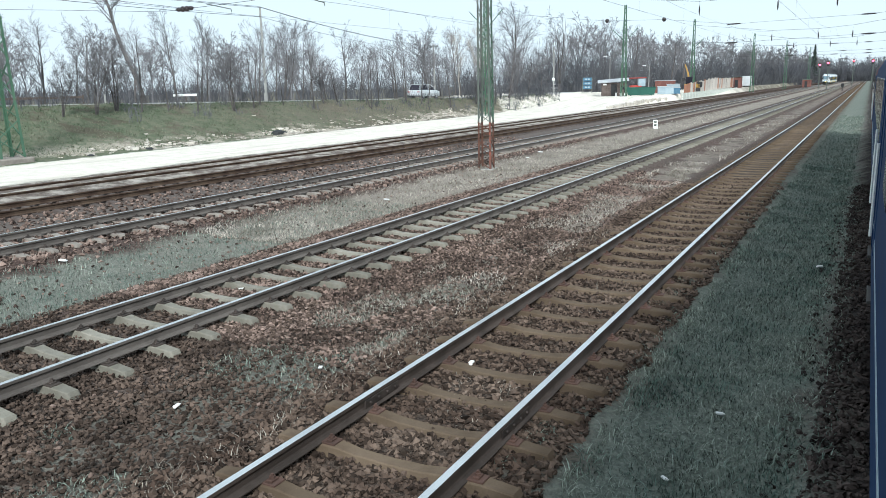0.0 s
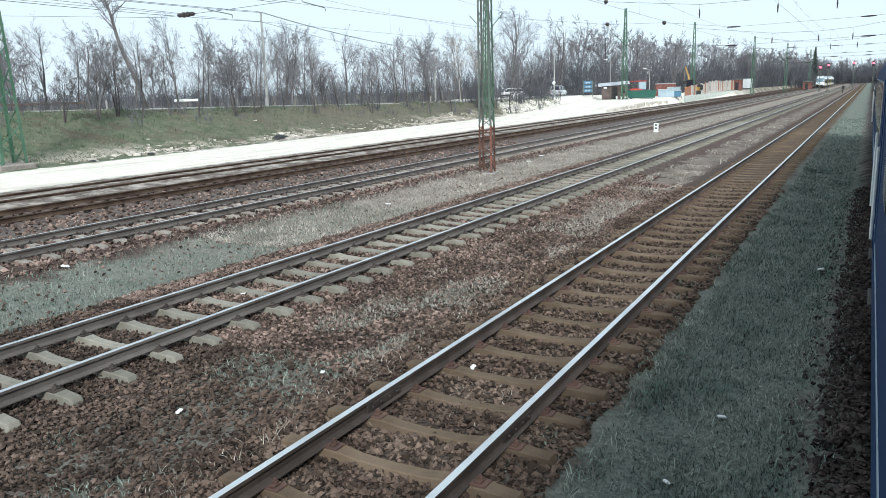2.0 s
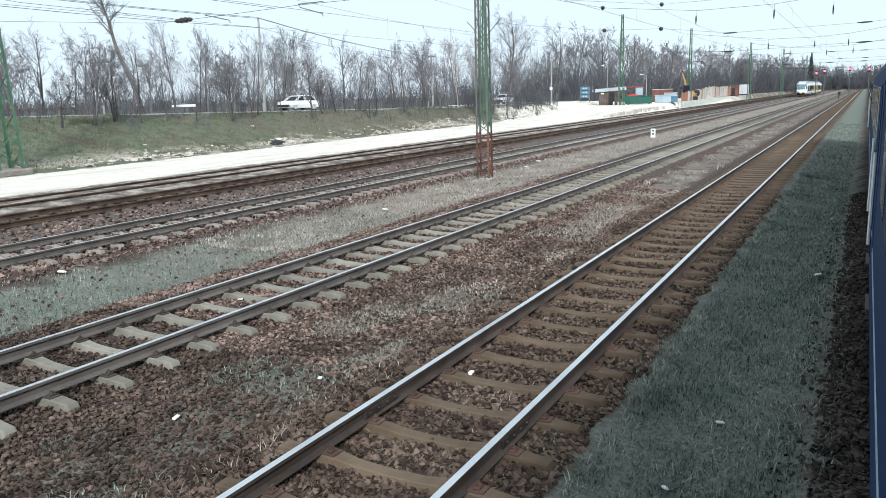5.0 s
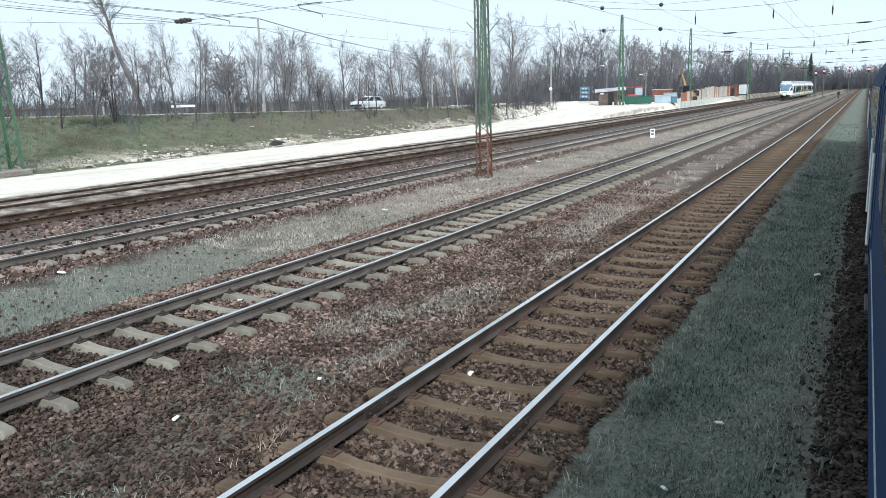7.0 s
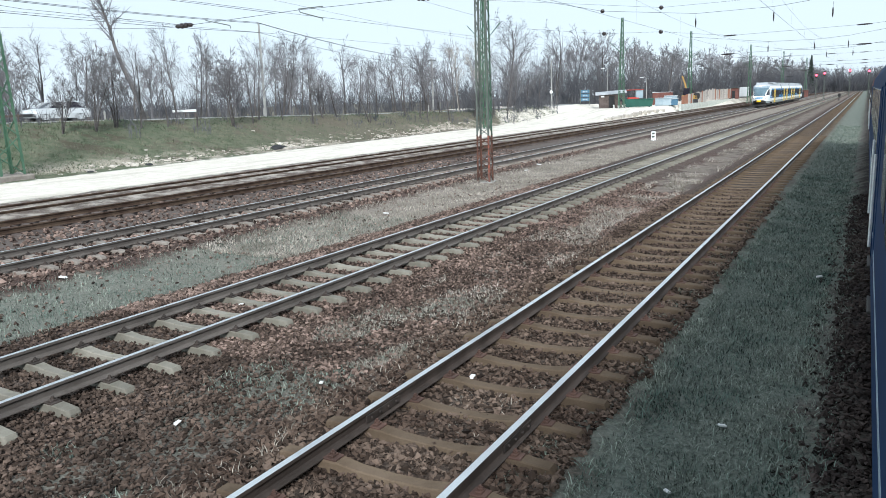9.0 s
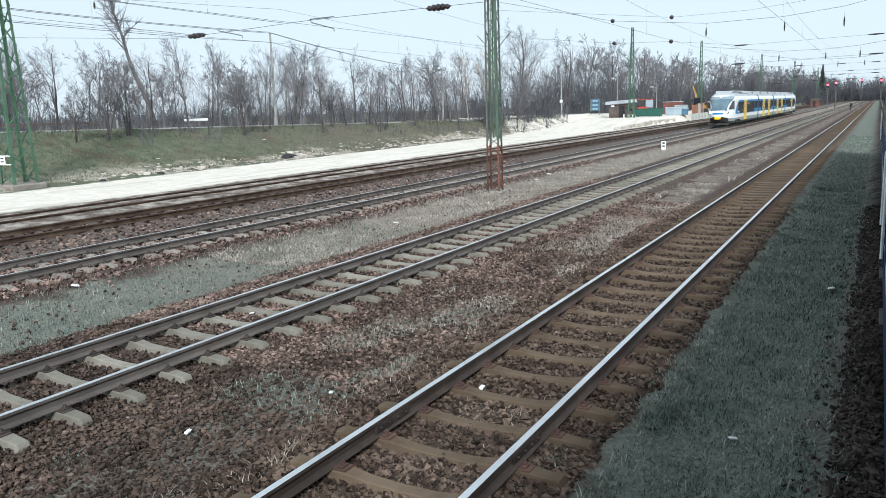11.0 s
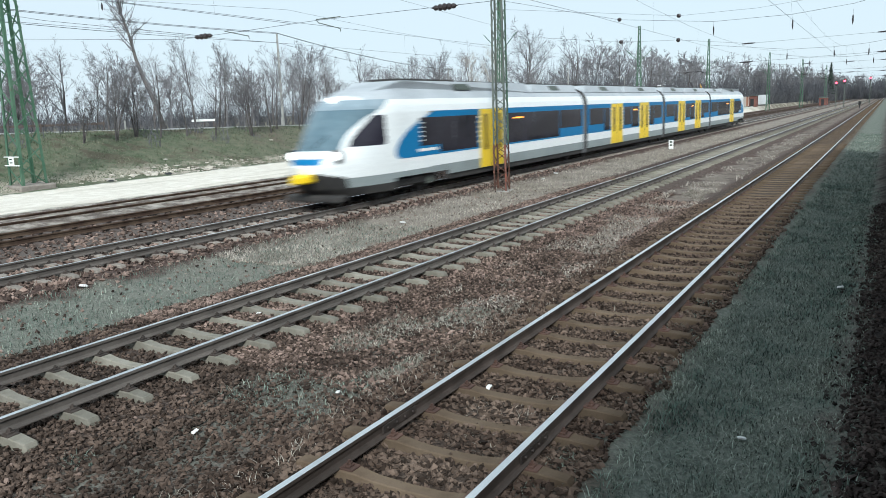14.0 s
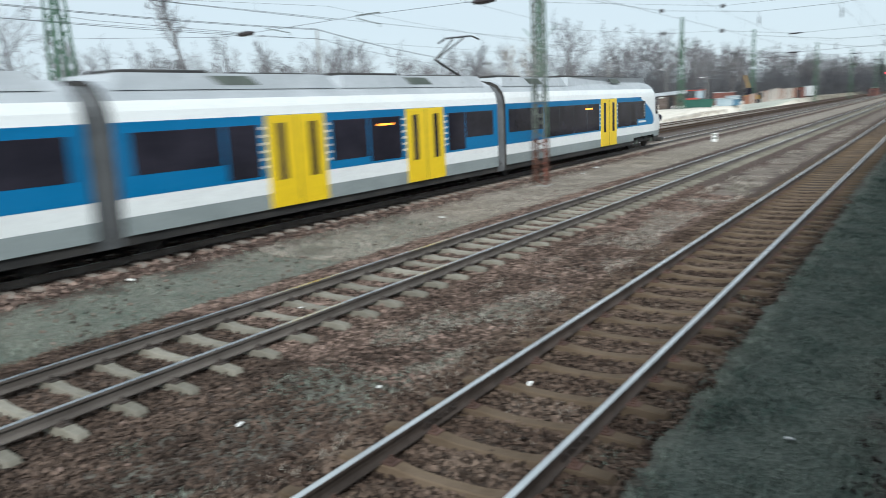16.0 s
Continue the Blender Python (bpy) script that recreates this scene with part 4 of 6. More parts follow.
def middle_car(train, flip):
    car = thing("middle_car", "", "", None)
    car.parent = train
    if flip:
        car.matrix_basis = pose(0, 17.4, 0)
        flip = False
    a, b = GAPS[0] + 0.34, GAPS[1] - 0.34
    pieces = (("skirt", 0.56, 0.965, "train_grey", 0), ("white_waistband", 0.965, 1.385, "train_white", 0), ("blue_side", 1.385, 3.01, "train_blue", 0.004), ("upper_side", 3.01, 3.47, "train_white", 0), ("underframe", 0.34, 0.56, "train_under", -0.05))
    for name, z0, z1, mat, proud in pieces:
        for s in (-1, 1):
            part(name, band(Geo(), *mirror_y(a, b, flip), z0, z1, proud, side=s), M[mat], car)
    part("roof", roof_geo(*mirror_y(a, b, flip)), M["train_roof"], car)
    end_wall(car, *mirror_y(a, a + 0.05, flip))
    end_wall(car, *mirror_y(b - 0.05, b, flip))
    for s in (-1, 1):
        for y0, y1, z in ((a + 0.35, a + 2.9, 1.85), (a + 3.0, 26.95, 1.45), (29.75, 31.4, 1.62), (31.5, 33.15, 1.45), (35.95, 37.1, 1.45), (37.15, b - 0.35, 1.85)):
            side_panel(car, "window", *mirror_y(y0, y1, flip), z, 2.78, M["window_dark"], 0.010, "dark tinted window", s)
        side_panel(car, "side_display", *mirror_y(31.9, 32.7, flip), 2.52, 2.585, M["led_orange"], 0.014, "orange destination display", s)
        for y in DOORS[1:]:
            train_door(car, *mirror_y(y, y + 2.25, flip), s)
    roof_kit(car, flip, ((23.1, 30.4, 1.04, 4.09, "train_roof"), (30.6, 39.1, 1.04, 4.09, "train_roof")))


def passing_train():
    t = thing("passenger_train", "white and blue electric train with yellow doors", "train")
    end_car(t, False)
    middle_car(t, False)
    middle_car(t, True)
    end_car(t, True)
    for y in GAPS:
        rings = []
        for k in range(15):
            w = 0.955 if k % 2 else 0.915
            rings.append([(x * w, y - 0.34 + 0.68 * k / 14, z * 0.97) for x, z in SIDE] + [(-x * w, y - 0.34 + 0.68 * k / 14, z * 0.97) for x, z in SIDE[-2::-1]])
        g = Geo().loft(rings, caps=False)
        part("gangway_bellows", g, M["bellows"], t, "grey folded rubber gangway")
        bogie(t, y - 1.35, y + 1.35)
    y = GAPS[2] - 0.9
    pan = thing("pantograph", "", "")
    pan.parent = t
    part("base_frame", Geo().box(-0.6, 0.6, y - 1.3, y + 0.6, 4.02, 4.09, 0.02), M["train_under"], pan)
    for x in (-0.5, 0.5):
        for yy in (y - 1.2, y + 0.5):
            part("support_insulator", Geo().lathe((x, yy, 3.85), (0, 0, 1), ((0, 0.06), (0.05, 0.09), (0.1, 0.06), (0.15, 0.09), (0.2, 0.05)), 10), M["insulator"], pan)
    part("lower_arm", Geo().tube((0, y + 0.4, 4.1), (0, y - 1.5, 4.75), 0.05, 0.04), M["train_under"], pan)
    part("upper_arm", Geo().tube((0, y - 1.5, 4.75), (-0.25, y + 0.2, 5.62), 0.035, 0.03).tube((0, y - 1.5, 4.75), (0.25, y + 0.2, 5.62), 0.035, 0.03), M["train_under"], pan)
    part("contact_strip", Geo().line([(-0.95, y + 0.2, 5.5), (-0.6, y + 0.2, 5.66), (0.6, y + 0.2, 5.66), (0.95, y + 0.2, 5.5)], 0.035), M["train_under"], pan)
    return t


TRAIN = passing_train()


# ---- the carriages beside the camera ----
def coach(y0, y1, m_body, label):
    c = thing("railway_carriage", label, "railway carriage", pose(1.57, 0, 0))
    w = 1.405
    prof = [(w - 0.03, 0.62), (w, 0.80), (w, 2.9), (w - 0.05, 3.25), (w - 0.25, 3.6), (w - 0.7, 3.88), (0, 4.0)]
    ring = prof + [(-x, z) for x, z in prof[-2::-1]]
    part("body", Geo().loft([[(x, y, z) for x, z in ring] for y in (y0, y1)]), m_body, c)
    y = y0 + 1.6
    part("underframe", Geo().box(-1.2, 1.2, y0 + 0.2, y1 - 0.2, 0.42, 0.64, 0.03), M["train_under"], c)
    for yb in (y0 + 3.2, y1 - 3.2):
        b = part("bogie", Geo().box(-1.1, 1.1, yb - 1.9, yb + 1.9, 0.45, 0.75, 0.05), M["train_under"], c)
        for yw in (yb - 1.25, yb + 1.25):
            for s in (-1, 1):
                part("wheel", Geo().lathe((s * 0.69, yw, 0.46), (s, 0, 0), ((0, 0.48), (0.03, 0.48), (0.035, 0.46), (0.135, 0.455), (0.14, 0.1), (0.15, 0.0)), 24), M["train_under"], b)
    k = 0
    while y + 1.4 < y1 - 1.0:
        if not -2.2 < y < 0.9:
            for s in (-1, 1):
                part("window", Geo().box(s * (w - 0.03), s * (w + 0.006), y, y + 1.35, 2.0, 2.95, 0.02), M["window_dark"], c)
        y += 1.9
    for yd in (y0 + 0.55, y1 - 1.25):
        for s in (-1, 1):
            d = part("door", Geo().box(s * (w - 0.04), s * (w + 0.008), yd, yd + 0.75, 1.05, 3.0, 0.02), M["own_blue"], c)
            part("handrail", Geo().line([(s * (w + 0.05), yd - 0.12, 1.3), (s * (w + 0.05), yd - 0.12, 2.3)], 0.016), M["white_paint"], d, "white painted handrail")
            part("step", Geo().box(s * (w - 0.3), s * (w + 0.02), yd, yd + 0.75, 0.50, 0.54, 0.01), M["train_under"], d)
    for s in (-1, 1):
        part("stripe", Geo().box(s * (w - 0.01), s * (w + 0.004), y0 + 0.02, y1 - 0.02, 1.18, 1.24), M["pale_blue"], c)
    return c


coach(-14.2, 10.6, M["own_blue"], "dark blue railway carriage with white handrails")
coach(11.3, 36.1, M["own_blue"], "dark blue railway carriage further ahead on the track")
coach(36.8, 47.0, M["brick_red"], "dull red locomotive at the head of blue carriages")


# ---- masts, wires and signals ----
def lattice(base, height, w0, w1, d0, d1, mats, label, split=None, turn=0.0, step=0.62, leg=0.07, lace=0.022, footing=False, group="lattice masts", singly=False):
    """A tapered lattice mast: four angle legs with zigzag lacing on all four faces."""
    t = thing("lattice_mast", label, "mast", pose(*base, 0, 0, turn), group)

    def corner(i, z):
        k = z / height
        w, d = (w0 + (w1 - w0) * k) / 2, (d0 + (d1 - d0) * k) / 2
        return Vector(((-w, w, w, -w)[i], (-d, -d, d, d)[i], z))

    spans = [(0, height, mats[0])] if split is None else [(0, split, mats[1]), (split, height, mats[0])]
    for z0, z1, mat in spans:
        for i in range(4):
            g, sx, sy = Geo(), (1, -1, -1, 1)[i], (1, 1, -1, -1)[i]
            a, b = corner(i, z0), corner(i, z1)
            th = leg * 0.16
            shape = ((0, 0), (leg * sx, 0), (leg * sx, th * sy), (th * sx, th * sy), (th * sx, leg * sy), (0, leg * sy))
            g.loft([[(p.x + x, p.y + y, p.z) for x, y in shape] for p in (a, b)])
            part("leg", g, mat, t)
        for f in range(4):
            g = Geo()
            z, k = z0, 0
            while z < z1 - 0.1:
                e = min(z + step, z1)
                i, j = (f, (f + 1) % 4) if k % 2 else ((f + 1) % 4, f)
                p, q = corner(i, z), corner(j, e)
                if singly:
                    part("lacing_bar", Geo().tube(p, q, lace, lace, 4), mat, t)
                else:
                    g.tube(p, q, lace, lace, 4)
                z, k = e, k + 1
            if not singly:
                tagged(part("lacing", g, mat, t), kind="stuff")
    if footing:
        part("footing", Geo().box(-w0 * 0.72, w0 * 0.72, -d0 * 0.72, d0 * 0.72, -0.7, 0.02, 0.06), M["sleeper_dark"], t, "weathered concrete footing")
    else:
        part("footing", Geo().box(-w0 * 0.75, w0 * 0.75, -d0 * 0.75, d0 * 0.75, -0.6, 0.02, 0.03), M["concrete"], t, "low concrete footing")
    return t


NEAR_MAST = lattice((-13.93, 28.61, -0.43), 13.5, 0.56, 0.43, 0.58, 0.45, (M["steel_grey"], M["steel_rust"]), "grey-green lattice mast with rusty red lower part", split=1.95, turn=10, step=0.40, leg=0.07, lace=0.021, singly=True)
for k, leg_part in enumerate(c for c in NEAR_MAST.children if c.name.startswith("leg")):
    if k == 1:
        leg_part.data.materials[0] = M["steel_red"]
        tagged(leg_part, "red painted lower leg")
    if k == 6:
        leg_part.data.materials[0] = M["steel_green"]
        tagged(leg_part, "green painted upper leg")
big = lattice((-36.9, 21.9, ground_z(-36.9, 21.9) + 0.12), 15.0, 1.15, 0.45, 1.3, 0.5, (M["steel_green"],), "tall green lattice mast on a concrete footing", step=0.95, leg=0.13, lace=0.035, footing=True, singly=True)
sign = part("sign_frame", Geo().line([(-0.62, -0.70, 1.0), (0.62, -0.70, 1.0)], 0.03).line([(-0.62, -0.70, 1.42), (0.62, -0.70, 1.42)], 0.03), M["white_paint"], big, "white warning sign frame")
part("sign_plate", Geo().box(-0.22, 0.22, -0.74, -0.71, 0.98, 1.44, 0.01), M["white_paint"], sign)
for z in (1.12, 1.28):
    part("sign_mark", Geo().box(-0.12, 0.12, -0.746, -0.741, z, z + 0.05), M["black"], sign)
for x, y, h in ((-35.4, 73.0, 14.5), (-33.0, 116.0, 13.4), (-29.6, 150.0, 13.2), (-24.6, 194.0, 13.4), (-21.2, 235.0, 13.4), (-18.8, 290.0, 13.2), (7.5, 116.0, 13.0), (7.5, 194.0, 13.0), (7.5, 290.0, 13.0)):
    m = lattice((x, y, ground_z(x, y)), h, 0.85, 0.32, 0.85, 0.32, (M["steel_green"],), "green tapered lattice mast carrying overhead wires", step=0.9, leg=0.10, lace=0.03)
    part("bracket", Geo().tube((-0.2, 0, h * 0.62), (-1.9, 0, h * 0.74), 0.05, 0.04, 6).tube((0.2, 0, h * 0.62), (1.9, 0, h * 0.74), 0.05, 0.04, 6), M["steel_green"], m)


def insulator(p, d, long=0.55, r=0.085, ribs=5):
    g = Geo()
    prof = [(0, 0.02), (0.06, 0.025)]
    for k in range(ribs):
        a = 0.08 + (long - 0.16) * k / ribs
        b = (long - 0.16) / ribs
        w = r * (0.6 + 0.4 * math.sin(math.pi * (k + 0.5) / ribs))
        prof += [(a, w * 0.72), (a + b * 0.3, w), (a + b * 0.6, w), (a + b * 0.95, w * 0.72)]
    prof += [(long - 0.06, 0.025), (long, 0.02)]
    d = Vector(d).normalized()
    g.lathe(Vector(p) - d * long / 2, d, prof, 12)
    return tagged(new("insulator", g.mesh("insulator", M["insulator"], smooth=False)), "dark brown ribbed insulator on an overhead wire", "insulator", "insulators")


def wire(points, r=0.009, sag=0.0, label="thin overhead wire between masts"):
    pts = []
    for p, q in zip(points, points[1:]):
        p, q = Vector(p), Vector(q)
        for k in range(8 if sag else 1):
            u = k / 8
            pts.append(p.lerp(q, u) - Vector((0, 0, 4 * sag * u * (1 - u))))
    pts.append(Vector(points[-1]))
    return tagged(new("overhead_wire", Geo().line(pts, r, 4).mesh("overhead_wire", M["wire"])), label, "wire", "overhead wires")


# the cross wires between the two nearest masts
wire([(-36.9, 21.9, 8.3), (-34.84, 22.5, 7.88), (-27.6, 24.63, 6.81), (-26.84, 24.86, 6.67), (-25.0, 25.4, 6.78), (-21.6, 26.4, 7.02), (-18.7, 27.25, 7.13), (-14.1, 28.6, 7.3)])
wire([(-36.9, 21.9, 9.5), (-29.6, 24.05, 8.19), (-22.73, 26.07, 6.97)])
wire([(-36.9, 21.9, 7.15), (-28.0, 24.5, 6.6), (-26.9, 24.85, 6.66)], 0.007)
insulator((-26.84, 24.86, 6.67), (1, 0.29, 0.06), 0.95, 0.13, 4)
insulator((-16.08, 28.02, 7.2), (1, 0.29, 0.05), 1.1, 0.15, 5)
insulator((-31.73, 23.42, 8.3), (0, 0, 1), 0.34, 0.06, 2)


def arm(points, label="bent steel registration arm"):
    return tagged(new("registration_arm", Geo().line(points, 0.022, 6).mesh("registration_arm", M["steel_grey"])), label, "registration arm", "registration arms")


arm([(-25.81, 25.16, 6.83), (-24.71, 25.49, 6.56), (-24.69, 25.49, 6.44)])
arm([(-20.5, 26.72, 7.11), (-21.58, 26.41, 7.06), (-21.5, 26.43, 6.92), (-20.54, 26.71, 6.62), (-20.53, 26.71, 6.5)])
# the second and third cross spans
wire([(-35.4, 73.0, 13.9), (-25.5, 82.0, 11.8), (-16.16, 84.0, 10.95), (-8.68, 84.0, 11.0), (-3.44, 84.0, 11.5), (7.5, 84.0, 13.8)], 0.016)
wire([(-35.4, 73.0, 10.4), (-25.3, 82.0, 9.45), (-19.5, 83.0, 9.3), (-12.7, 84.0, 8.5), (-0.7, 84.0, 8.7), (7.5, 84.0, 9.2)], 0.011)
wire([(-19.5, 83.0, 7.0), (-12.9, 84.0, 6.66), (-0.6, 84.0, 6.9), (7.5, 84.0, 7.1)], 0.011)
wire([(-29.6, 150.0, 13.0), (-16.16, 150.0, 11.3), (-8.68, 150.0, 11.2), (-3.44, 150.0, 11.5), (7.5, 150.0, 13.0)], 0.022)
wire([(-24.6, 194.0, 13.0), (-16.0, 194.0, 11.6), (-8.68, 194.0, 11.3), (-3.44, 194.0, 11.5), (7.5, 194.0, 13.0)], 0.024)
for x, y, z in ((-25.5, 82.0, 11.8), (-25.3, 82.0, 9.45), (-19.5, 83.0, 11.75), (-19.5, 83.0, 9.3)):
    insulator((x, y, z), (0.25, -0.95, 0.1), 0.6, 0.22, 3)
wire([(-35.4, 73.0, 13.0), (-19.5, 83.0, 11.75), (-12.0, 84.0, 11.9), (7.5, 84.0, 13.6)], 0.011)
for x, z in ((-12.7, 8.5), (-12.9, 6.66), (-0.7, 8.7), (-0.6, 6.9)):
    insulator((x, 84.0, z), (1, 0, 0.02), 1.35, 0.085, 9)
for y, z, k in ((84.0, 11.0, 1.0), (150.0, 11.3, 1.3), (194.0, 11.4, 1.3)):
    for x in (-16.16, -8.68, -3.44):
        insulator((x, y, z - 0.95 * k), (0, 0, 1), 0.95 * k, 0.085 * k, 7)
        wire([(x, y, z), (x, y, z - 0.5)], 0.012)
for x in (-13.0, -6.0, -1.0):
    for y in (150.0, 194.0):
        for z in (6.8, 8.6):
            insulator((x, y, z), (1, 0, 0.02), 1.3, 0.085, 7)
for y in (150.0, 194.0):
    for z in (6.8, 8.6):
        wire([(-29.0 if y < 160 else -24.0, y, z + 0.4), (-13.0, y, z), (-1.0, y, z), (7.5, y, z + 0.3)], 0.014)
# wires along the tracks
for x in (-3.44, -8.68, -16.16, -21.07):
    stops = [-36.0, 24.0, 84.0, 150.0, 194.0, 290.0]
    wire([(x + (0.2 if k % 2 else -0.2), y, 5.85) for k, y in enumerate(stops)], 0.005, label="copper contact wire above the track")
    wire([(x, y, 7.6 if y > 30 else 7.2) for y in stops], 0.0045, 0.9, label="catenary wire sagging above the track")
    g = Geo()
    for a, b in zip(stops, stops[1:]):
        for k in range(1, 7):
            u = k / 7
            top = 7.55 - 3.6 * u * (1 - u)
            g.line([(x, a + (b - a) * u, 5.85), (x, a + (b - a) * u, top)], 0.0022, 3)
    tagged(new("dropper_wires", g.mesh("dropper_wires", M["wire"])), "short vertical wires between the overhead lines", "wire", kind="stuff")


def signal(x, y, h, label="railway signal with a red light on a post"):
    t = thing("railway_signal", label, "railway signal", pose(x, y, ground_z(x, y)), "red railway signals")
    part("post", Geo().tube((0, 0, -0.3), (0, 0, h), 0.11, 0.08, 8), M["steel_grey"], t)
    part("head", Geo().box(-0.26, 0.26, -0.1, 0.14, h - 0.7, h + 0.7, 0.08), M["black"], t)
    part("lens", Geo().lathe((0, -0.1, h + 0.1), (0, -1, 0), ((0, 0.26), (0.05, 0.26), (0.09, 0.16), (0.1, 0.0)), 12), M["lamp_red"], t, "glowing red lens")
    part("ladder", Geo().line([(0.2, 0.1, 0), (0.2, 0.1, h)], 0.02).line([(0.4, 0.1, 0), (0.4, 0.1, h)], 0.02), M["steel_grey"], t)
    return t


signal(-12.8, 238.0, 6.6)
signal(-10.7, 236.0, 6.9)
signal(-5.6, 290.0, 8.2)
signal(0.0, 238.0, 7.0)
dwarf = thing("dwarf_signal", "low dark shunting signal beside the track", "railway signal", pose(-5.9, 205.0, -0.35))
part("post", Geo().tube((0, 0, 0), (0, 0, 1.0), 0.1, 0.1), M["black"], dwarf)
part("head", Geo().box(-0.3, 0.3, -0.15, 0.15, 0.9, 1.7, 0.05), M["black"], dwarf)

# the white distance post between the tracks
post = thing("distance_post", "white concrete distance post with dark unreadable marks", "marker post", pose(-13.65, 56.5, -0.44, 0, 0, 12))
part("stone", Geo().box(-0.17, 0.17, -0.07, 0.07, -0.1, 0.66, 0.03), M["white_paint"], post)
for z in (0.45, 0.22):
    part("mark", Geo().box(-0.09, 0.09, -0.076, -0.072, z, z + 0.13), M["steel_grey"], post)


# ---- trees ----
def grow(geos, p, d, length, r, level, rng, top_level, rich=1, thin=0.008):
    """A limb with its own limbs: geos are for the trunk and for all else."""
    segs = (6, 4, 2, 1)[level]
    g = geos[0] if level == 0 else geos[1]
    sides = (7, 4, 3, 3)[level]
    pts, rad = [Vector(p)], [r]
    for k in range(segs):
        wob = (0.10, 0.18, 0.24, 0.3)[level]
        d = (d + Vector((rng.uniform(-wob, wob), rng.uniform(-wob, wob), rng.uniform(-wob, wob) + (0.05, 0.14, 0.10, 0.03)[level]))).normalized()
        pts.append(pts[-1] + d * length / segs)
        rad.append(max(r * (1 - 0.82 * (k + 1) / segs), thin))
    for a, b, ra, rb in zip(pts, pts[1:], rad, rad[1:]):
        g.tube(a, b, ra, rb, sides, False)
    if level >= top_level:
        return
    count = rng.randint(*((9, 13), (4, 7), (4, 7))[level]) + (0, rich, 2 * rich)[level]
    for k in range(count):
        u = rng.uniform(*((0.22, 1.0), (0.2, 1.0), (0.1, 1.0))[level])
        i = min(int(u * segs), segs - 1)
        q = pts[i].lerp(pts[i + 1], u * segs - i)
        along = (pts[i + 1] - pts[i]).normalized()
        side = along.orthogonal()
        side.rotate(Matrix.Rotation(rng.uniform(0, 6.28), 3, along))
        lean = rng.uniform(*((0.4, 0.95), (0.4, 0.95), (0.4, 1.1))[level])
        way = (along * math.cos(lean) + side.normalized() * math.sin(lean)).normalized()
        size = length * (rng.uniform(0.38, 0.62), rng.uniform(0.36, 0.58), rng.uniform(0.35, 0.6))[level] * (1.15 - 0.55 * u)
        grow(geos, q, way, size, max(rad[i] * 0.55, thin * 1.3), level + 1, rng, top_level, rich, thin)


def tree_meshes(seed, height, r, lean=0.0, several=1, top=3, pale=False, rich=1, thin=0.008):
    rng = random.Random(seed)
    trunk, crown = Geo(), Geo()
    for k in range(several):
        a = rng.uniform(0, 6.28)
        off = 0.0 if several == 1 else 0.28
        d = Vector((math.cos(a) * off, math.sin(a) * off, 1)).normalized()
        if lean:
            d = Vector((-lean, 0, 1)).normalized()
        grow((trunk, crown), (math.cos(a) * off * 0.5, math.sin(a) * off * 0.5, -0.25), d, height * rng.uniform(0.8, 1.0), r, 0, rng, top, rich, thin)
    return trunk.mesh("trunk", M["pale_bark" if pale else "bark"], smooth=True), crown.mesh("crown", M["pale_bark" if pale else "twig"])


KINDS = [tree_meshes(11, 8.0, 0.11), tree_meshes(12, 8.0, 0.13), tree_meshes(13, 8.5, 0.10, several=2), tree_meshes(14, 7.5, 0.10), tree_meshes(15, 7.0, 0.085, several=3), tree_meshes(16, 9.0, 0.15), tree_meshes(17, 8.0, 0.09, pale=True)]


def tree(kind, x, y, scale, turn, label, wide=1.0, name="bare_tree", group="bare roadside trees"):
    t = thing(name, label, "tree", None, group)
    for nm, me in zip(("trunk", "crown"), KINDS[kind]):
        part(nm, me, None, t)
    t.matrix_basis = pose(x, y, ground_z(x, y), 0, 0, turn) @ Matrix.Diagonal((scale * wide, scale * wide, scale, 1))
    return t


rng = random.Random(21)
# young trees along the crest and on the slope before the road
for k in range(34):
    y = 22 + 82 * (k + rng.uniform(-0.45, 0.45)) / 34
    x = road_x(y) + rng.uniform(3.9, 7.5)
    tree(rng.choice((0, 1, 2, 3, 4, 4)), x, y, rng.uniform(0.50, 0.78), rng.uniform(0, 360), "slender leafless tree on the grassy embankment", 0.95)
# taller trees behind the road
for k in range(40):
    y = 8 + 122 * (k + rng.uniform(-0.5, 0.5)) / 40
    x = road_x(y) - rng.uniform(7, 32)
    tree(rng.choice((0, 1, 2, 3, 5, 5)), x, y, rng.uniform(0.72, 1.02) + 0.0016 * y, rng.uniform(0, 360), "leafless grey-brown tree behind the road")
for x, y, s, k in ((-50.5, 113.5, 1.55, 5), (-55.5, 126.0, 1.6, 1), (-49.0, 131.0, 1.5, 5), (-46.5, 150.0, 1.55, 1), (-43.0, 158.0, 1.45, 5), (-37.5, 168.0, 1.25, 5), (-60.0, 112.0, 1.45, 0), (-47.5, 126.5, 1.35, 0)):
    tree(k, x, y, s, 40 * k + x, "tall spreading leafless tree above the others")
for x, y, s in ((-41.8, 84.0, 1.0), (-41.0, 83.0, 0.95), (-43.6, 82.5, 0.9)):
    tree(6, x, y, s, 70 * x, "pale-barked slender leafless tree", 0.7)
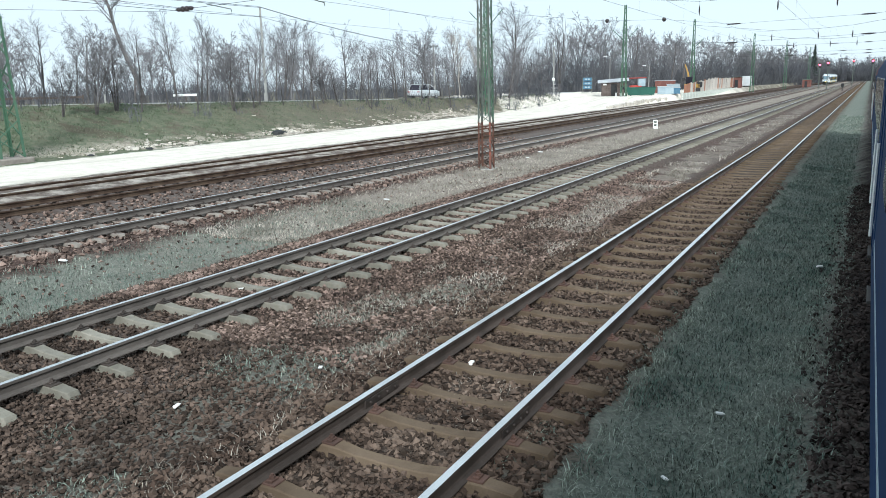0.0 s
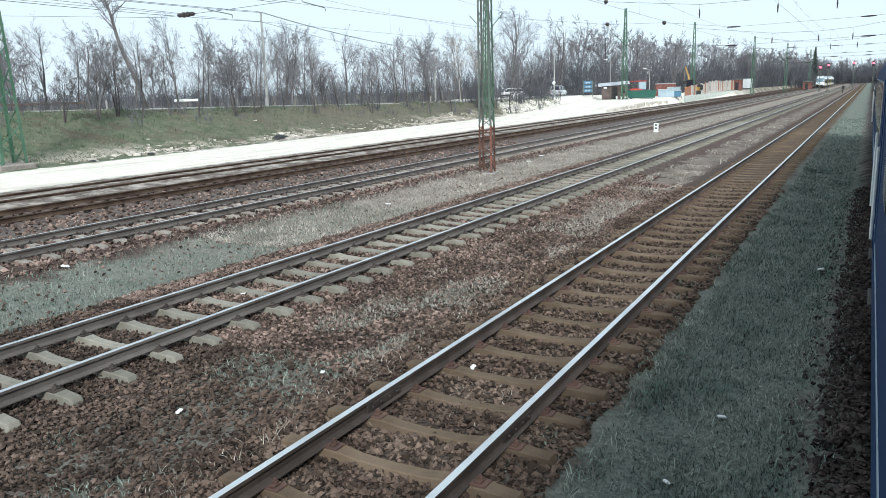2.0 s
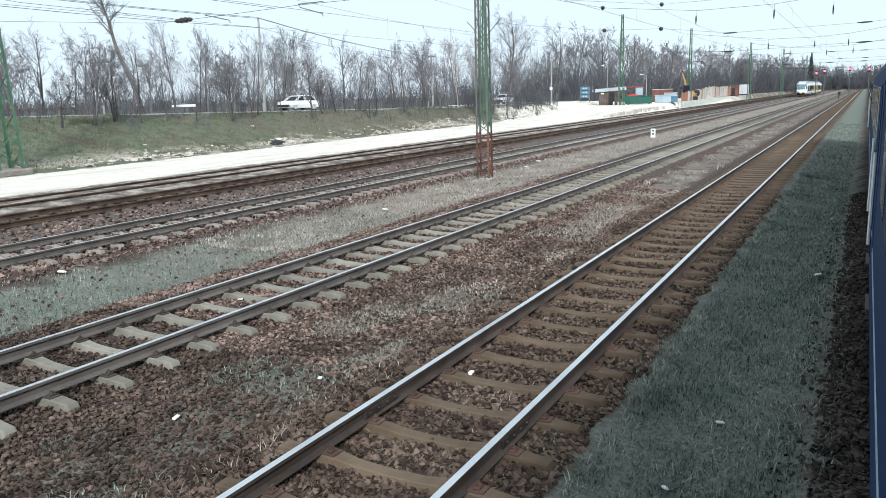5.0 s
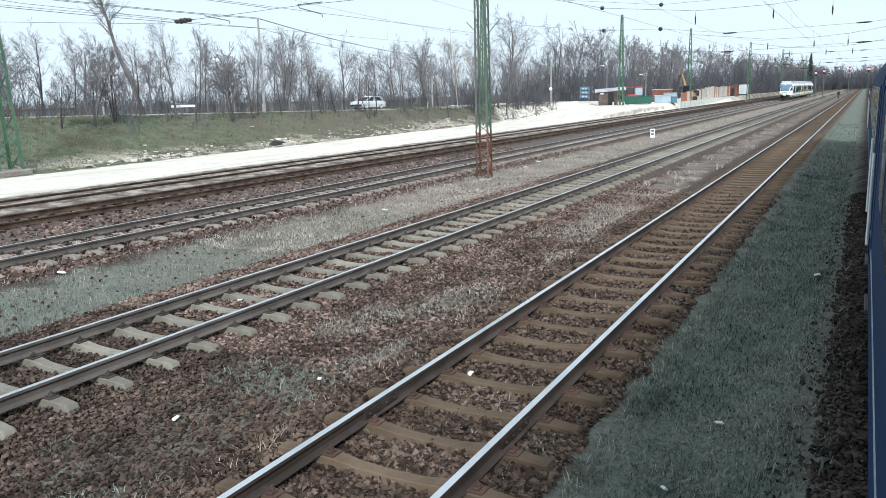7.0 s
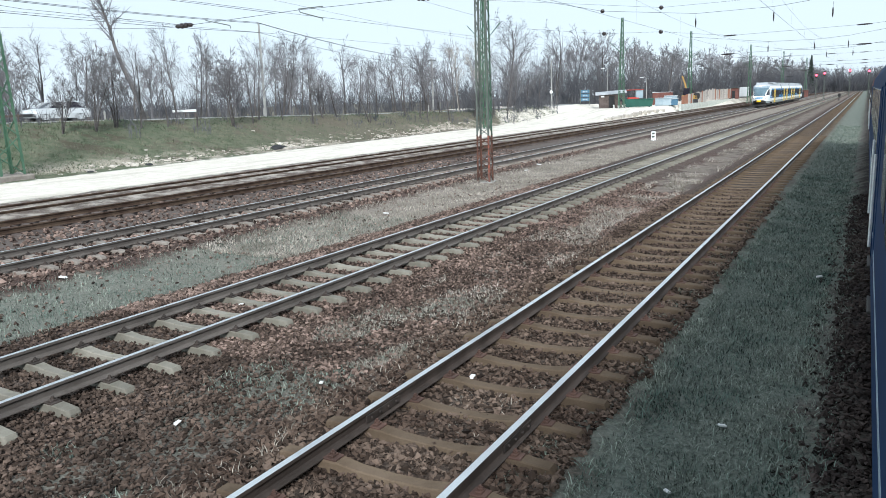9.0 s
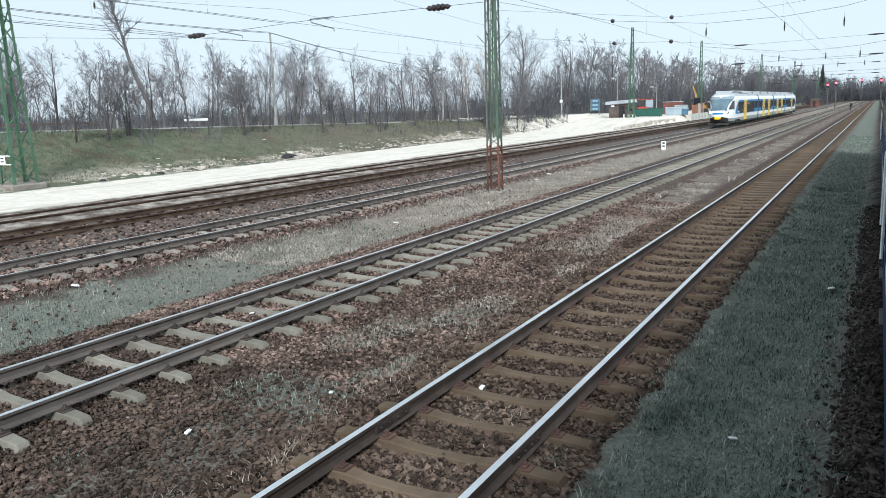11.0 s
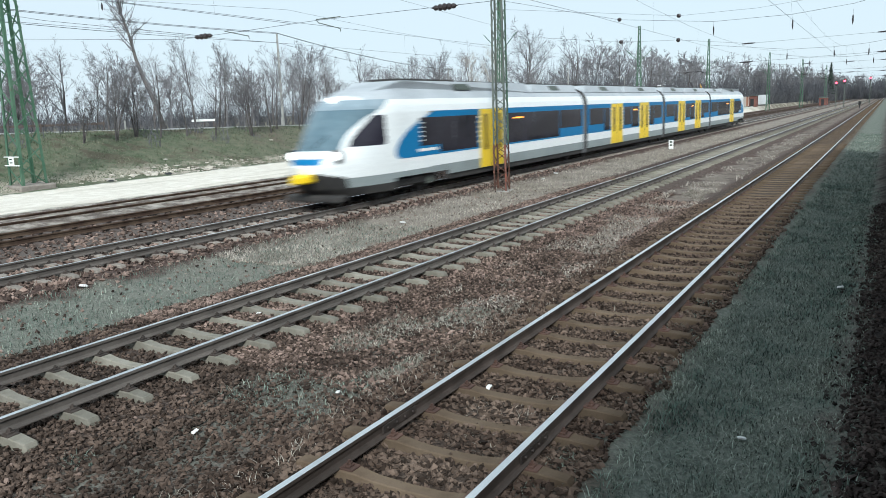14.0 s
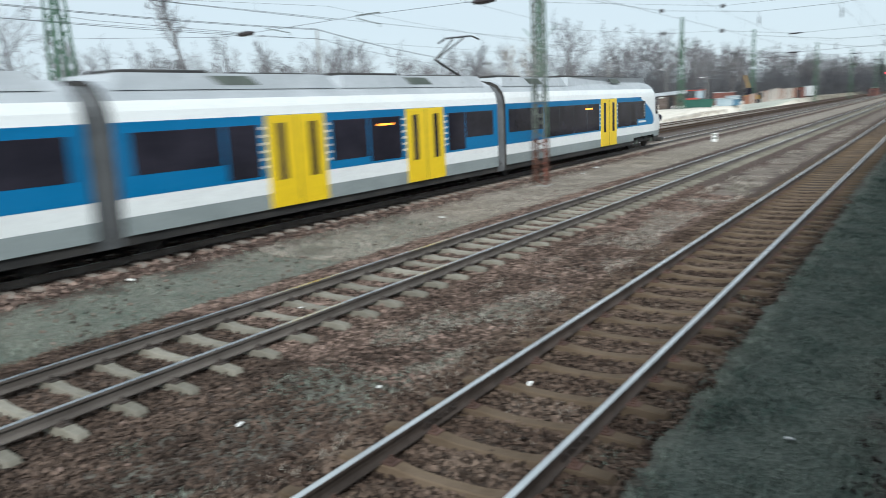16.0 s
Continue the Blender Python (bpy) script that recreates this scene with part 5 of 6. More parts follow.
# the tree that leans over the road
leaning = thing("leaning_tree", "tall thin bare tree leaning over the road", "tree", pose(-48.0, 39.7, ground_z(-48.0, 39.7), 0, 0, 38))
LEAN = random.Random(5)
trunk_g, crown_g = Geo(), Geo()
bole = [(0, 0, -0.2), (-0.2, 0, 0.9), (-0.6, 0.05, 2.3), (-1.2, 0.1, 3.9), (-1.6, 0.1, 5.4), (-1.85, 0.12, 6.9), (-2.15, 0.15, 8.0), (-2.4, 0.2, 9.0), (-2.5, 0.2, 10.2)]
for k, (p, q) in enumerate(zip(bole, bole[1:])):
    trunk_g.tube(p, q, 0.19 - 0.018 * k, 0.172 - 0.018 * k, 8, False)
for k in range(24):
    u = LEAN.uniform(4.2, 8.0)
    i = min(int(u), 7)
    q = Vector(bole[i]).lerp(Vector(bole[i + 1]), u - i)
    a = LEAN.uniform(0, 6.28)
    grow((trunk_g, crown_g), q, Vector((math.cos(a) * 0.8, math.sin(a) * 0.8, 0.75)).normalized(), LEAN.uniform(1.2, 2.9), 0.05, 2, LEAN, 3)
part("trunk", trunk_g, M["bark"], leaning, smooth=True)
part("crown", crown_g, M["twig"], leaning)


def woods():
    """The far woods: many bare trees in one mesh."""
    r = np.random.RandomState(4)
    kinds = []
    for pair in [tree_meshes(40 + k, 9.0, 0.15, top=3, rich=0, thin=0.02) for k in range(3)]:
        vs, fs, n = [], [], 0
        for me in pair:
            v = np.zeros(len(me.vertices) * 3)
            me.vertices.foreach_get("co", v)
            f = np.array([list(p.vertices) for p in me.polygons if len(p.vertices) == 4])
            vs.append(v.reshape(-1, 3))
            fs.append(f + n)
            n += len(vs[-1])
        kinds.append((np.concatenate(vs), np.concatenate(fs)))
    spots = []
    for k in range(36):
        y = r.uniform(0, 150)
        spots.append((road_x(min(y, 110)) - r.uniform(40, 110), y, r.uniform(0.95, 1.3)))
    for k in range(66):
        y = 150 + 330 * r.rand() ** 1.2
        edge = np.interp(y, (150, 200, 260, 350, 500), (-46, -40, -34, -28, -24))
        spots.append((edge - abs(r.normal(0, 14)), y, r.uniform(1.25, 1.7) + max(y - 300, 0) * 0.0012))
    for k in range(22):
        y = r.uniform(260, 620)
        spots.append((np.interp(y, (260, 620), (11, 4)) + abs(r.normal(0, 14)), y, r.uniform(0.9, 1.2)))
    for k in range(16):
        spots.append((r.uniform(-34, 16), r.uniform(560, 680), r.uniform(1.5, 2.0)))
    vs, fs, n = [], [], 0
    for x, y, s in spots:
        v, f = kinds[r.randint(3)]
        a = r.uniform(0, 6.28)
        c, q = math.cos(a) * s, math.sin(a) * s
        vs.append(np.stack([v[:, 0] * c - v[:, 1] * q + x, v[:, 0] * q + v[:, 1] * c + y, v[:, 2] * s + ground_z(x, y)], -1))
        fs.append(f + n)
        n += len(v)
    tagged(new("far_woods", big_mesh("far_woods", np.concatenate(vs), np.concatenate(fs), M["twig"], 4)), "distant leafless grey-brown woods", "woods", kind="stuff")


woods()


def conifer(x, y, h):
    """A narrow evergreen: tiers of drooping needle sprays round one trunk."""
    r = random.Random(9)
    t = thing("dark_conifer", "tall narrow dark evergreen above the bare woods", "tree", pose(x, y, ground_z(x, y)))
    part("trunk", Geo().tube((0, 0, -0.3), (0, 0, h), 0.3, 0.05, 7), M["bark"], t)
    g = Geo()
    for k in range(420):
        u = r.uniform(0.15, 1.0) ** 0.8
        a, long = r.uniform(0, 6.28), (1 - u) * 3.0 * r.uniform(0.6, 1.1) + 0.35
        p = Vector((0, 0, h * u))
        q = p + Vector((math.cos(a) * long, math.sin(a) * long, -0.25 * long + r.uniform(-0.2, 0.2)))
        g.tube(p, q, 0.34 * r.uniform(0.6, 1.1), 0.06, 4, False)
    tagged(part("crown", g, M["needles"], t), kind="stuff")


conifer(-25.2, 420.0, 18.5)


def brush(name, spots, mat, seed, label):
    """Bare stems of undergrowth: (x, y, height) of each clump; far off a stem stands for several."""
    r = random.Random(seed)
    g = Geo()
    for x, y, h in spots:
        z, fat = ground_z(x, y), max(1.0, math.hypot(x, y) / 85)
        for k in range(r.randint(4, 8)):
            a, w = r.uniform(0, 6.28), r.uniform(0.05, 0.55)
            p = Vector((x + r.uniform(-0.5, 0.5), y + r.uniform(-0.5, 0.5), z - 0.05))
            q = p + Vector((math.cos(a) * w, math.sin(a) * w, 1)) * h * r.uniform(0.35, 0.6)
            e = q + Vector((math.cos(a) * w + r.uniform(-0.3, 0.3), math.sin(a) * w + r.uniform(-0.3, 0.3), 1)) * h * r.uniform(0.3, 0.5)
            g.tube(p, q, 0.022 * fat, 0.016 * fat, 3, False).tube(q, e, 0.016 * fat, 0.008 * fat, 3, False)
            for b in range(3):
                s = p.lerp(q, r.uniform(0.5, 1.0))
                g.tube(s, s + Vector((r.uniform(-0.6, 0.6), r.uniform(-0.6, 0.6), r.uniform(0.2, 0.7))) * h * 0.4, 0.012 * fat, 0.006 * fat, 3, False)
    tagged(new(name, g.mesh(name, mat)), label, "undergrowth", kind="stuff")


r7 = random.Random(7)
spots = []
for k in range(820):
    y = r7.uniform(2, 170)
    spots.append((road_x(min(y, 115)) - r7.uniform(170 if y < 70 else (45 if y < 90 else 14), 300 if y < 70 else 95), y, r7.uniform(2.5, 7.5)))
for k in range(1000):
    y = 120 + 420 * r7.random() ** 1.3
    edge = float(np.interp(y, (120, 150, 200, 260, 350, 540), (-48, -44, -38, -33, -27, -22)))
    spots.append((edge - abs(r7.gauss(0, 9)), y, r7.uniform(3.5, 10.5) * (1 + max(y - 250, 0) * 0.0016)))
# a low thicket closes the field behind the road
for k in range(420):
    y = r7.uniform(-5, 120)
    spots.append((road_x(min(y, 115)) - r7.uniform(200, 320), y * 2.2, r7.uniform(4.0, 8.5)))
for k in range(220):
    y = r7.uniform(250, 600)
    spots.append((float(np.interp(y, (250, 600), (10, 4))) + abs(r7.gauss(0, 8)), y, r7.uniform(4.0, 9.0)))
for k in range(260):
    spots.append((r7.uniform(-34, 20), r7.uniform(520, 640), r7.uniform(8.0, 16.0)))
brush("far_undergrowth", spots, M["brush"], 3, "dense bare undergrowth before the woods")
spots = []
for k in range(80):
    y = r7.uniform(18, 104)
    spots.append((road_x(y) + r7.uniform(3.4, 8.5), y, r7.uniform(0.4, 1.4)))
for k in range(60):
    y = r7.uniform(82, 108)
    spots.append((road_x(y) + r7.uniform(2.8, 6.0), y, r7.uniform(1.2, 2.4)))
brush("bank_undergrowth", spots, M["brush"], 9, "thin bare shrubs on the embankment")


def bank_grass():
    r = np.random.RandomState(12)
    n = 42000
    y = 16 + 90 * r.rand(n) ** 1.3
    u = r.rand(n)
    x = np.array([toe_x(b) + (road_x(b) + 3.3 - toe_x(b)) * c for b, c in zip(y, u)])
    z = np.array([ground_z(a, b) for a, b in zip(x, y)]) - 0.03
    a, h = r.uniform(0, 6.28, n), r.uniform(0.05, 0.17, n)
    base = np.stack([x, y, z], -1)
    side = np.stack([-np.sin(a) * 0.03, np.cos(a) * 0.03, 0 * a], -1)
    tip = base + np.stack([np.cos(a) * h * 0.6, np.sin(a) * h * 0.6, h], -1)
    v = np.stack([base - side, base + side, tip], 1).reshape(-1, 3)
    tagged(new("bank_grass", big_mesh("bank_grass", v, np.arange(3 * n).reshape(-1, 3), M["bank_blade"], 3)), "short tufted grass on the embankment", "grass", kind="stuff")


bank_grass()


def rubble():
    """Pale stones and dead stalks thrown along the foot of the bank."""
    r = np.random.RandomState(31)
    cube = np.array([(i, j, k) for i in (-1, 1) for j in (-1, 1) for k in (-1, 1)], float)
    quads = np.array([(0, 1, 3, 2), (4, 6, 7, 5), (0, 4, 5, 1), (2, 3, 7, 6), (0, 2, 6, 4), (1, 5, 7, 3)])
    vs = []
    for k in range(1000):
        y = r.choice((r.uniform(22, 90), r.normal(31, 2.2), r.normal(64, 5), r.normal(44, 1.6), r.normal(71, 2.5)))
        x = toe_x(y) - abs(r.normal(0, 1.0) + 1.1 * noise.noise((y * 0.7, 0, 8))) + 0.3 + 0.6 * noise.noise((y * 0.3, 2, 0))
        s = r.uniform(0.04, 0.17) * (1 + (r.rand() < 0.06))
        v = cube * (1 + r.uniform(-0.4, 0.2, (8, 3))) * s * np.array((1.3, 1.0, 0.45)) / 1.6
        a = r.uniform(0, 6.28)
        vs.append(np.stack([v[:, 0] * np.cos(a) - v[:, 1] * np.sin(a) + x, v[:, 0] * np.sin(a) + v[:, 1] * np.cos(a) + y, v[:, 2] + ground_z(x, y) + 0.02], -1))
    v = np.concatenate(vs)
    f = (quads[None] + 8 * np.arange(len(v) // 8)[:, None, None]).reshape(-1, 4)
    tagged(new("bank_rubble", big_mesh("bank_rubble", v, f, M["rock_white"], 4)), "pale rubble scattered at the foot of the bank", "rubble", kind="stuff")


rubble()

# small litter and a few dark lumps
for x, y, s in ((-3.9, 7.52, 0.045), (-2.99, 10.55, 0.035), (-0.55, 14.9, 0.05), (-14.2, 35.33, 0.11), (-13.9, 33.0, 0.08), (-1.3, 6.1, 0.03), (-9.0, 9.0, 0.04), (-14.3, 9.33, 0.07), (-5.6, 6.8, 0.04), (-6.3, 5.2, 0.04), (-1.1, 7.7, 0.04), (-13.0, 19.5, 0.08)):
    g = Geo().box(-s, s, -s * 0.6, s * 0.6, 0, s * 0.5, s * 0.2)
    g.box(s * 0.5, s * 1.3, -s * 0.2, s * 0.7, 0, s * 0.3, s * 0.1)
    ob = tagged(new("litter", g.mesh("litter", M["litter"])), "crumpled white scrap lying on the ground", "litter", "scraps of litter")
    ob.matrix_world = pose(x, y, float(np.interp(x, BED_X, BED_Z)) + 0.02, 0, 8, x * 300)
for x, y, s in ((-36.4, 30.0, 0.28), (-37.2, 42.0, 0.5), (-37.6, 43.0, 0.35), (-36.2, 26.0, 0.22)):
    g = Geo().lathe((0, 0, -0.05), (0, 0, 1), ((0, s), (s * 0.35, s * 0.95), (s * 0.6, s * 0.55), (s * 0.68, 0.0)), 9)
    ob = tagged(new("dark_sack", g.mesh("dark_sack", M["black"])), "dark rubbish sack lying on the bank", "sack", "rubbish sacks")
    ob.matrix_world = pose(x, y, ground_z(x, y), 8, 5, x * 70)


# ---- the roadside ----
def road_pole(x, y, h, label, r=0.15, disc=False, arms=True):
    t = thing("utility_pole", label, "pole", pose(x, y, ground_z(x, y)), "roadside poles")
    part("shaft", Geo().tube((0, 0, -0.3), (0, 0, h), r, r * 0.65, 8), M["concrete"], t)
    if arms:
        part("crossarm", Geo().box(-0.7, 0.7, -0.06, 0.06, h - 0.35, h - 0.25, 0.02), M["steel_grey"], t)
        for s in (-0.6, 0.6):
            part("pin_insulator", Geo().lathe((s, 0, h - 0.26), (0, 0, 1), ((0, 0.03), (0.06, 0.05), (0.12, 0.05), (0.16, 0.02)), 8), M["concrete"], t)
    if disc:
        part("round_sign", Geo().lathe((0, -0.14, h * 0.31), (0, -1, 0), ((0, 0.26), (0.03, 0.26), (0.04, 0.0)), 16), M["white_paint"], t, "round white sign")
    return t


road_pole(-48.3, 53.4, 8.3, "grey concrete utility pole beside the road", r=0.13, arms=False)
road_pole(-43.2, 113.0, 7.0, "pale concrete pole with a small round sign", 0.14, True, False)
road_pole(-53.0, 7.0, 9.0, "grey concrete utility pole further along the road")
road_pole(-56.0, 98.0, 7.5, "grey concrete utility pole among trees")
for dx, dz in ((-0.15, 0.0), (0.15, -0.12), (0.0, -0.9)):
    wire([(-53.0 + dx, 7.0, ground_z(-53, 7) + 8.9 + dz), (-48.3 + dx, 53.4, ground_z(-48.3, 53.4) + 8.4 + dz)], 0.018, 0.45, "dark power line along the road")
    wire([(-48.3 + dx, 53.4, ground_z(-48.3, 53.4) + 8.4 + dz), (-56.0 + dx, 98.0, ground_z(-56, 98) + 7.3 + dz)], 0.016, 0.5, "dark power line along the road")
for x, y, h in ((-38.4, 126.5, 6.3), (-32.6, 129.5, 4.6)):
    t = thing("street_lamp", "slender grey street lamp by the yard", "street lamp", pose(x, y, ground_z(x, y)), "yard lamps")
    part("pole", Geo().tube((0, 0, 0), (0, 0, h), 0.08, 0.05), M["concrete"], t)
    part("arm", Geo().tube((0, 0, h), (-0.7, 0, h + 0.15), 0.04, 0.03), M["concrete"], t)
    part("lamp_head", Geo().box(-1.1, -0.55, -0.12, 0.12, h + 0.1, h + 0.22, 0.03), M["white_paint"], t)
rail_bar = thing("white_barrier", "white horizontal barrier on short posts in grass", "barrier", pose(-57.7, 52.5, ground_z(-57.7, 52.5), 0, 0, 47.6))
part("beam", Geo().box(-1.15, 1.15, -0.05, 0.05, 0.62, 0.85, 0.02), M["white_paint"], rail_bar)
for s in (-0.9, 0, 0.9):
    part("post", Geo().box(s - 0.05, s + 0.05, -0.05, 0.05, -0.1, 0.63, 0.01), M["shed_wood"], rail_bar)
dark_fence = thing("field_fence", "low dark rail fence across the field", "fence", pose(-66.0, 42.0, ground_z(-66, 42), 0, 0, 60))
part("rail", Geo().box(-4.5, 4.5, -0.04, 0.04, 0.75, 0.95, 0.01), M["shed_wood"], dark_fence)
for k in range(6):
    part("post", Geo().box(-4.4 + 1.76 * k - 0.07, -4.4 + 1.76 * k + 0.07, -0.07, 0.07, -0.2, 1.05, 0.01), M["shed_wood"], dark_fence)
for k, y in enumerate((41.0, 58.5, 67.0, 88.0)):
    x = road_x(y) - 4.2
    g = Geo().box(-0.06, 0.06, -0.06, 0.06, -0.1, 0.85, 0.015)
    g.box(-0.065, 0.065, -0.065, 0.065, 0.6, 0.72, 0.01)
    ob = tagged(new("marker_post", g.mesh("marker_post", M["concrete"])), "short pale roadside marker post", "post", "roadside marker posts")
    ob.matrix_world = pose(x, y, ground_z(x, y), 0, 0, 5 * k)


# ---- the builders' yard ----
def yard_z(x, y):
    return ground_z(x, y)


board = thing("notice_board", "blue notice board with pale panels on posts", "notice board", pose(-41.2, 123.3, yard_z(-41.2, 123.3), 0, 0, 16))
for s in (-0.75, 0.75):
    part("post", Geo().box(s - 0.06, s + 0.06, -0.06, 0.06, 0, 2.7, 0.01), M["steel_grey"], board)
for z in (0.7, 1.35, 2.0):
    p = part("panel", Geo().box(-0.7, 0.7, -0.05, 0.05, z, z + 0.55, 0.02), M["blue_paint"], board)
    for s in (-0.4, 0.05):
        part("notice", Geo().box(s, s + 0.32, -0.06, -0.052, z + 0.15, z + 0.4), M["pale_blue"], p)

shed = thing("wooden_shed", "dark wooden shed with a pale sheet-metal roof", "shed", pose(-36.3, 122.0, yard_z(-36.3, 122), 0, 0, 18))
part("wall", Geo().box(-2.0, 2.0, -1.2, 1.2, 0, 2.1, 0.02), M["shed_wood"], shed)
part("roof", Geo().loft([[(-2.6, -1.6, 2.05), (-2.6, 1.5, 2.5), (-2.6, 1.5, 2.58), (-2.6, -1.6, 2.13)], [(2.3, -1.6, 2.35), (2.3, 1.5, 2.8), (2.3, 1.5, 2.88), (2.3, -1.6, 2.43)]]), M["metal_roof"], shed, "pale sheet-metal roof")
part("door", Geo().box(-0.5, 0.4, -1.24, -1.19, 0.05, 1.9, 0.01), M["black"], shed)
part("window", Geo().box(1.0, 1.6, -1.23, -1.19, 1.0, 1.6, 0.01), M["window_dark"], shed)
part("name_plate", Geo().box(-1.75, -1.2, -1.26, -1.2, 1.75, 2.0, 0.01), M["white_paint"], shed)
for k in range(10):
    part("plank", Geo().box(-1.98 + 0.4 * k, -1.63 + 0.4 * k, -1.225, -1.195, 0.02, 2.08), M["shed_wood"], shed)
for x, y, s in ((-34.3, 119.0, 0.55), (-33.5, 118.5, 0.5), (-35.2, 119.5, 0.45)):
    t = thing("striped_bollard", "dark post with a white base", "bollard", pose(x, y, yard_z(x, y)), "bollards by the yard")
    part("base", Geo().tube((0, 0, -0.1), (0, 0, 0.55), 0.14, 0.14), M["white_paint"], t)
    part("upper", Geo().tube((0, 0, 0.55), (0, 0, 1.3), 0.14, 0.12), M["black"], t)

skip = thing("steel_skip", "dark green steel skip standing on gravel", "skip", pose(-31.5, 120.5, yard_z(-31.5, 120.5), 0, 0, 14))
part("tub", Geo().loft([[(-2.0, -0.9, 0.1), (2.0, -0.9, 0.1), (2.0, 0.9, 0.1), (-2.0, 0.9, 0.1)], [(-2.25, -1.0, 1.25), (2.25, -1.0, 1.25), (2.25, 1.0, 1.25), (-2.25, 1.0, 1.25)]]), M["green_paint"], skip)
for k in range(7):
    part("rib", Geo().box(-1.9 + 0.63 * k - 0.04, -1.9 + 0.63 * k + 0.04, -1.03, -0.94, 0.15, 1.25), M["green_paint"], skip)
part("rim", Geo().box(-2.3, 2.3, -1.06, -0.96, 1.2, 1.32, 0.02), M["green_paint"], skip)
for s in (-1.6, 1.6):
    part("skid", Geo().box(s - 0.1, s + 0.1, -0.9, 0.9, -0.05, 0.12), M["black"], skip)

tractor = thing("red_machine", "red building machine with a pale cab", "machine", pose(-33.8, 127.0, yard_z(-33.8, 127), 0, 0, 20))
part("body", Geo().box(-1.3, 0.6, -0.7, 0.7, 0.7, 1.6, 0.12), M["red_paint"], tractor)
part("cab", Geo().box(0.0, 1.2, -0.65, 0.65, 1.4, 2.7, 0.08), M["pale_blue"], tractor)
part("cab_roof", Geo().box(-1.4, 1.35, -0.75, 0.75, 2.7, 2.85, 0.04), M["red_paint"], tractor)
for x, r in ((-0.9, 0.45), (0.7, 0.65)):
    for s in (-0.8, 0.8):
        part("wheel", Geo().lathe((x, s - 0.15, r), (0, 1, 0), ((0, r * 0.8), (0.05, r), (0.25, r), (0.3, r * 0.8)), 18), M["rubber"], tractor)

for x, y, w, h, mat, nm in ((-30.0, 130.5, 2.6, 1.2, "pale_blue", "pale blue stacked building crates"), (-28.9, 132.0, 1.9, 1.0, "blue_paint", "blue steel tool container"), (-33.0, 143.0, 3.6, 2.2, "brick_red", "low brick-red storage container"), (-30.2, 137.0, 2.2, 1.5, "pale_blue", "pale blue covered stack of materials")):
    t = thing("storage_crate", nm, "crate", pose(x, y, yard_z(x, y), 0, 0, 13), "crates in the yard")
    part("body", Geo().box(-w / 2, w / 2, -0.8, 0.8, 0.0, h, 0.05), M[mat], t)
    part("lid", Geo().box(-w / 2 - 0.06, w / 2 + 0.06, -0.86, 0.86, h, h + 0.1, 0.03), M["metal_roof"], t)
    for k in range(4):
        part("rib", Geo().box(-w / 2 + (k + 0.5) * w / 4 - 0.03, -w / 2 + (k + 0.5) * w / 4 + 0.03, -0.83, -0.79, 0.05, h - 0.05), M[mat], t)

digger = thing("excavator", "yellow excavator with its arm raised", "excavator", pose(-28.9, 147.0, yard_z(-28.9, 147.0), 0, 0, 12))
for s in (-0.85, 0.85):
    part("crawler_track", Geo().box(-1.4, 1.4, s - 0.25, s + 0.25, 0, 0.75, 0.25), M["rubber"], digger)
part("deck", Geo().box(-1.5, 1.3, -1.0, 1.0, 0.75, 1.5, 0.1), M["digger"], digger)
part("counterweight", Geo().box(0.7, 1.7, -1.0, 1.0, 0.8, 1.9, 0.2), M["black"], digger)
part("cab", Geo().box(-1.2, -0.1, -1.0, -0.1, 1.5, 2.8, 0.08), M["window_dark"], digger)
part("boom", Geo().loft([[(-0.75, -0.1, 1.3), (-0.35, -0.1, 1.3), (-0.35, 0.15, 1.3), (-0.75, 0.15, 1.3)], [(-1.02, -0.1, 3.4), (-0.74, -0.1, 3.5), (-0.74, 0.15, 3.5), (-1.02, 0.15, 3.4)], [(-1.55, -0.08, 5.0), (-1.38, -0.08, 5.1), (-1.38, 0.12, 5.1), (-1.55, 0.12, 5.0)]]), M["digger"], digger, "yellow lifting boom")
part("stick", Geo().loft([[(-1.62, -0.08, 5.1), (-1.4, -0.08, 5.1), (-1.4, 0.1, 5.1), (-1.62, 0.1, 5.1)], [(-1.75, -0.08, 2.6), (-1.58, -0.08, 2.6), (-1.58, 0.1, 2.6), (-1.75, 0.1, 2.6)]]), M["shed_wood"], digger, "dark weathered stick")
part("bucket", Geo().loft([[(-1.95, -0.4, 2.6), (-1.4, -0.4, 2.6), (-1.4, 0.4, 2.6), (-1.95, 0.4, 2.6)], [(-1.85, -0.4, 2.0), (-1.25, -0.4, 2.2), (-1.25, 0.4, 2.2), (-1.85, 0.4, 2.0)]]), M["black"], digger)
part("ram", Geo().tube((-0.2, 0.02, 1.8), (-1.0, 0.02, 3.7), 0.07, 0.05), M["steel_grey"], digger)

# the board fence and the low wall before it
fence = thing("board_fence", "tall fence of pale and rust-red boards", "fence", pose(0, 0, 0))
fr = random.Random(3)
for k in range(44):
    u = k / 43
    x, y = -27.8 - 2.2 * u, 135.0 + 67.0 * u
    z = yard_z(x, y)
    mat = "board_rust" if k in (0, 1, 2, 40, 41, 42) or fr.random() < 0.22 else "board_pale"
    b = part("board", Geo().box(-0.03, 0.03, -0.66, 0.66, 0.25, 2.45 + fr.uniform(-0.12, 0.2), 0.01), M[mat], fence)
    b.matrix_basis = pose(x, y, z, 0, 0, 2.4 + fr.uniform(-3, 3))
low = thing("low_wall", "low pale concrete wall beside the tracks", "wall", pose(0, 0, 0))
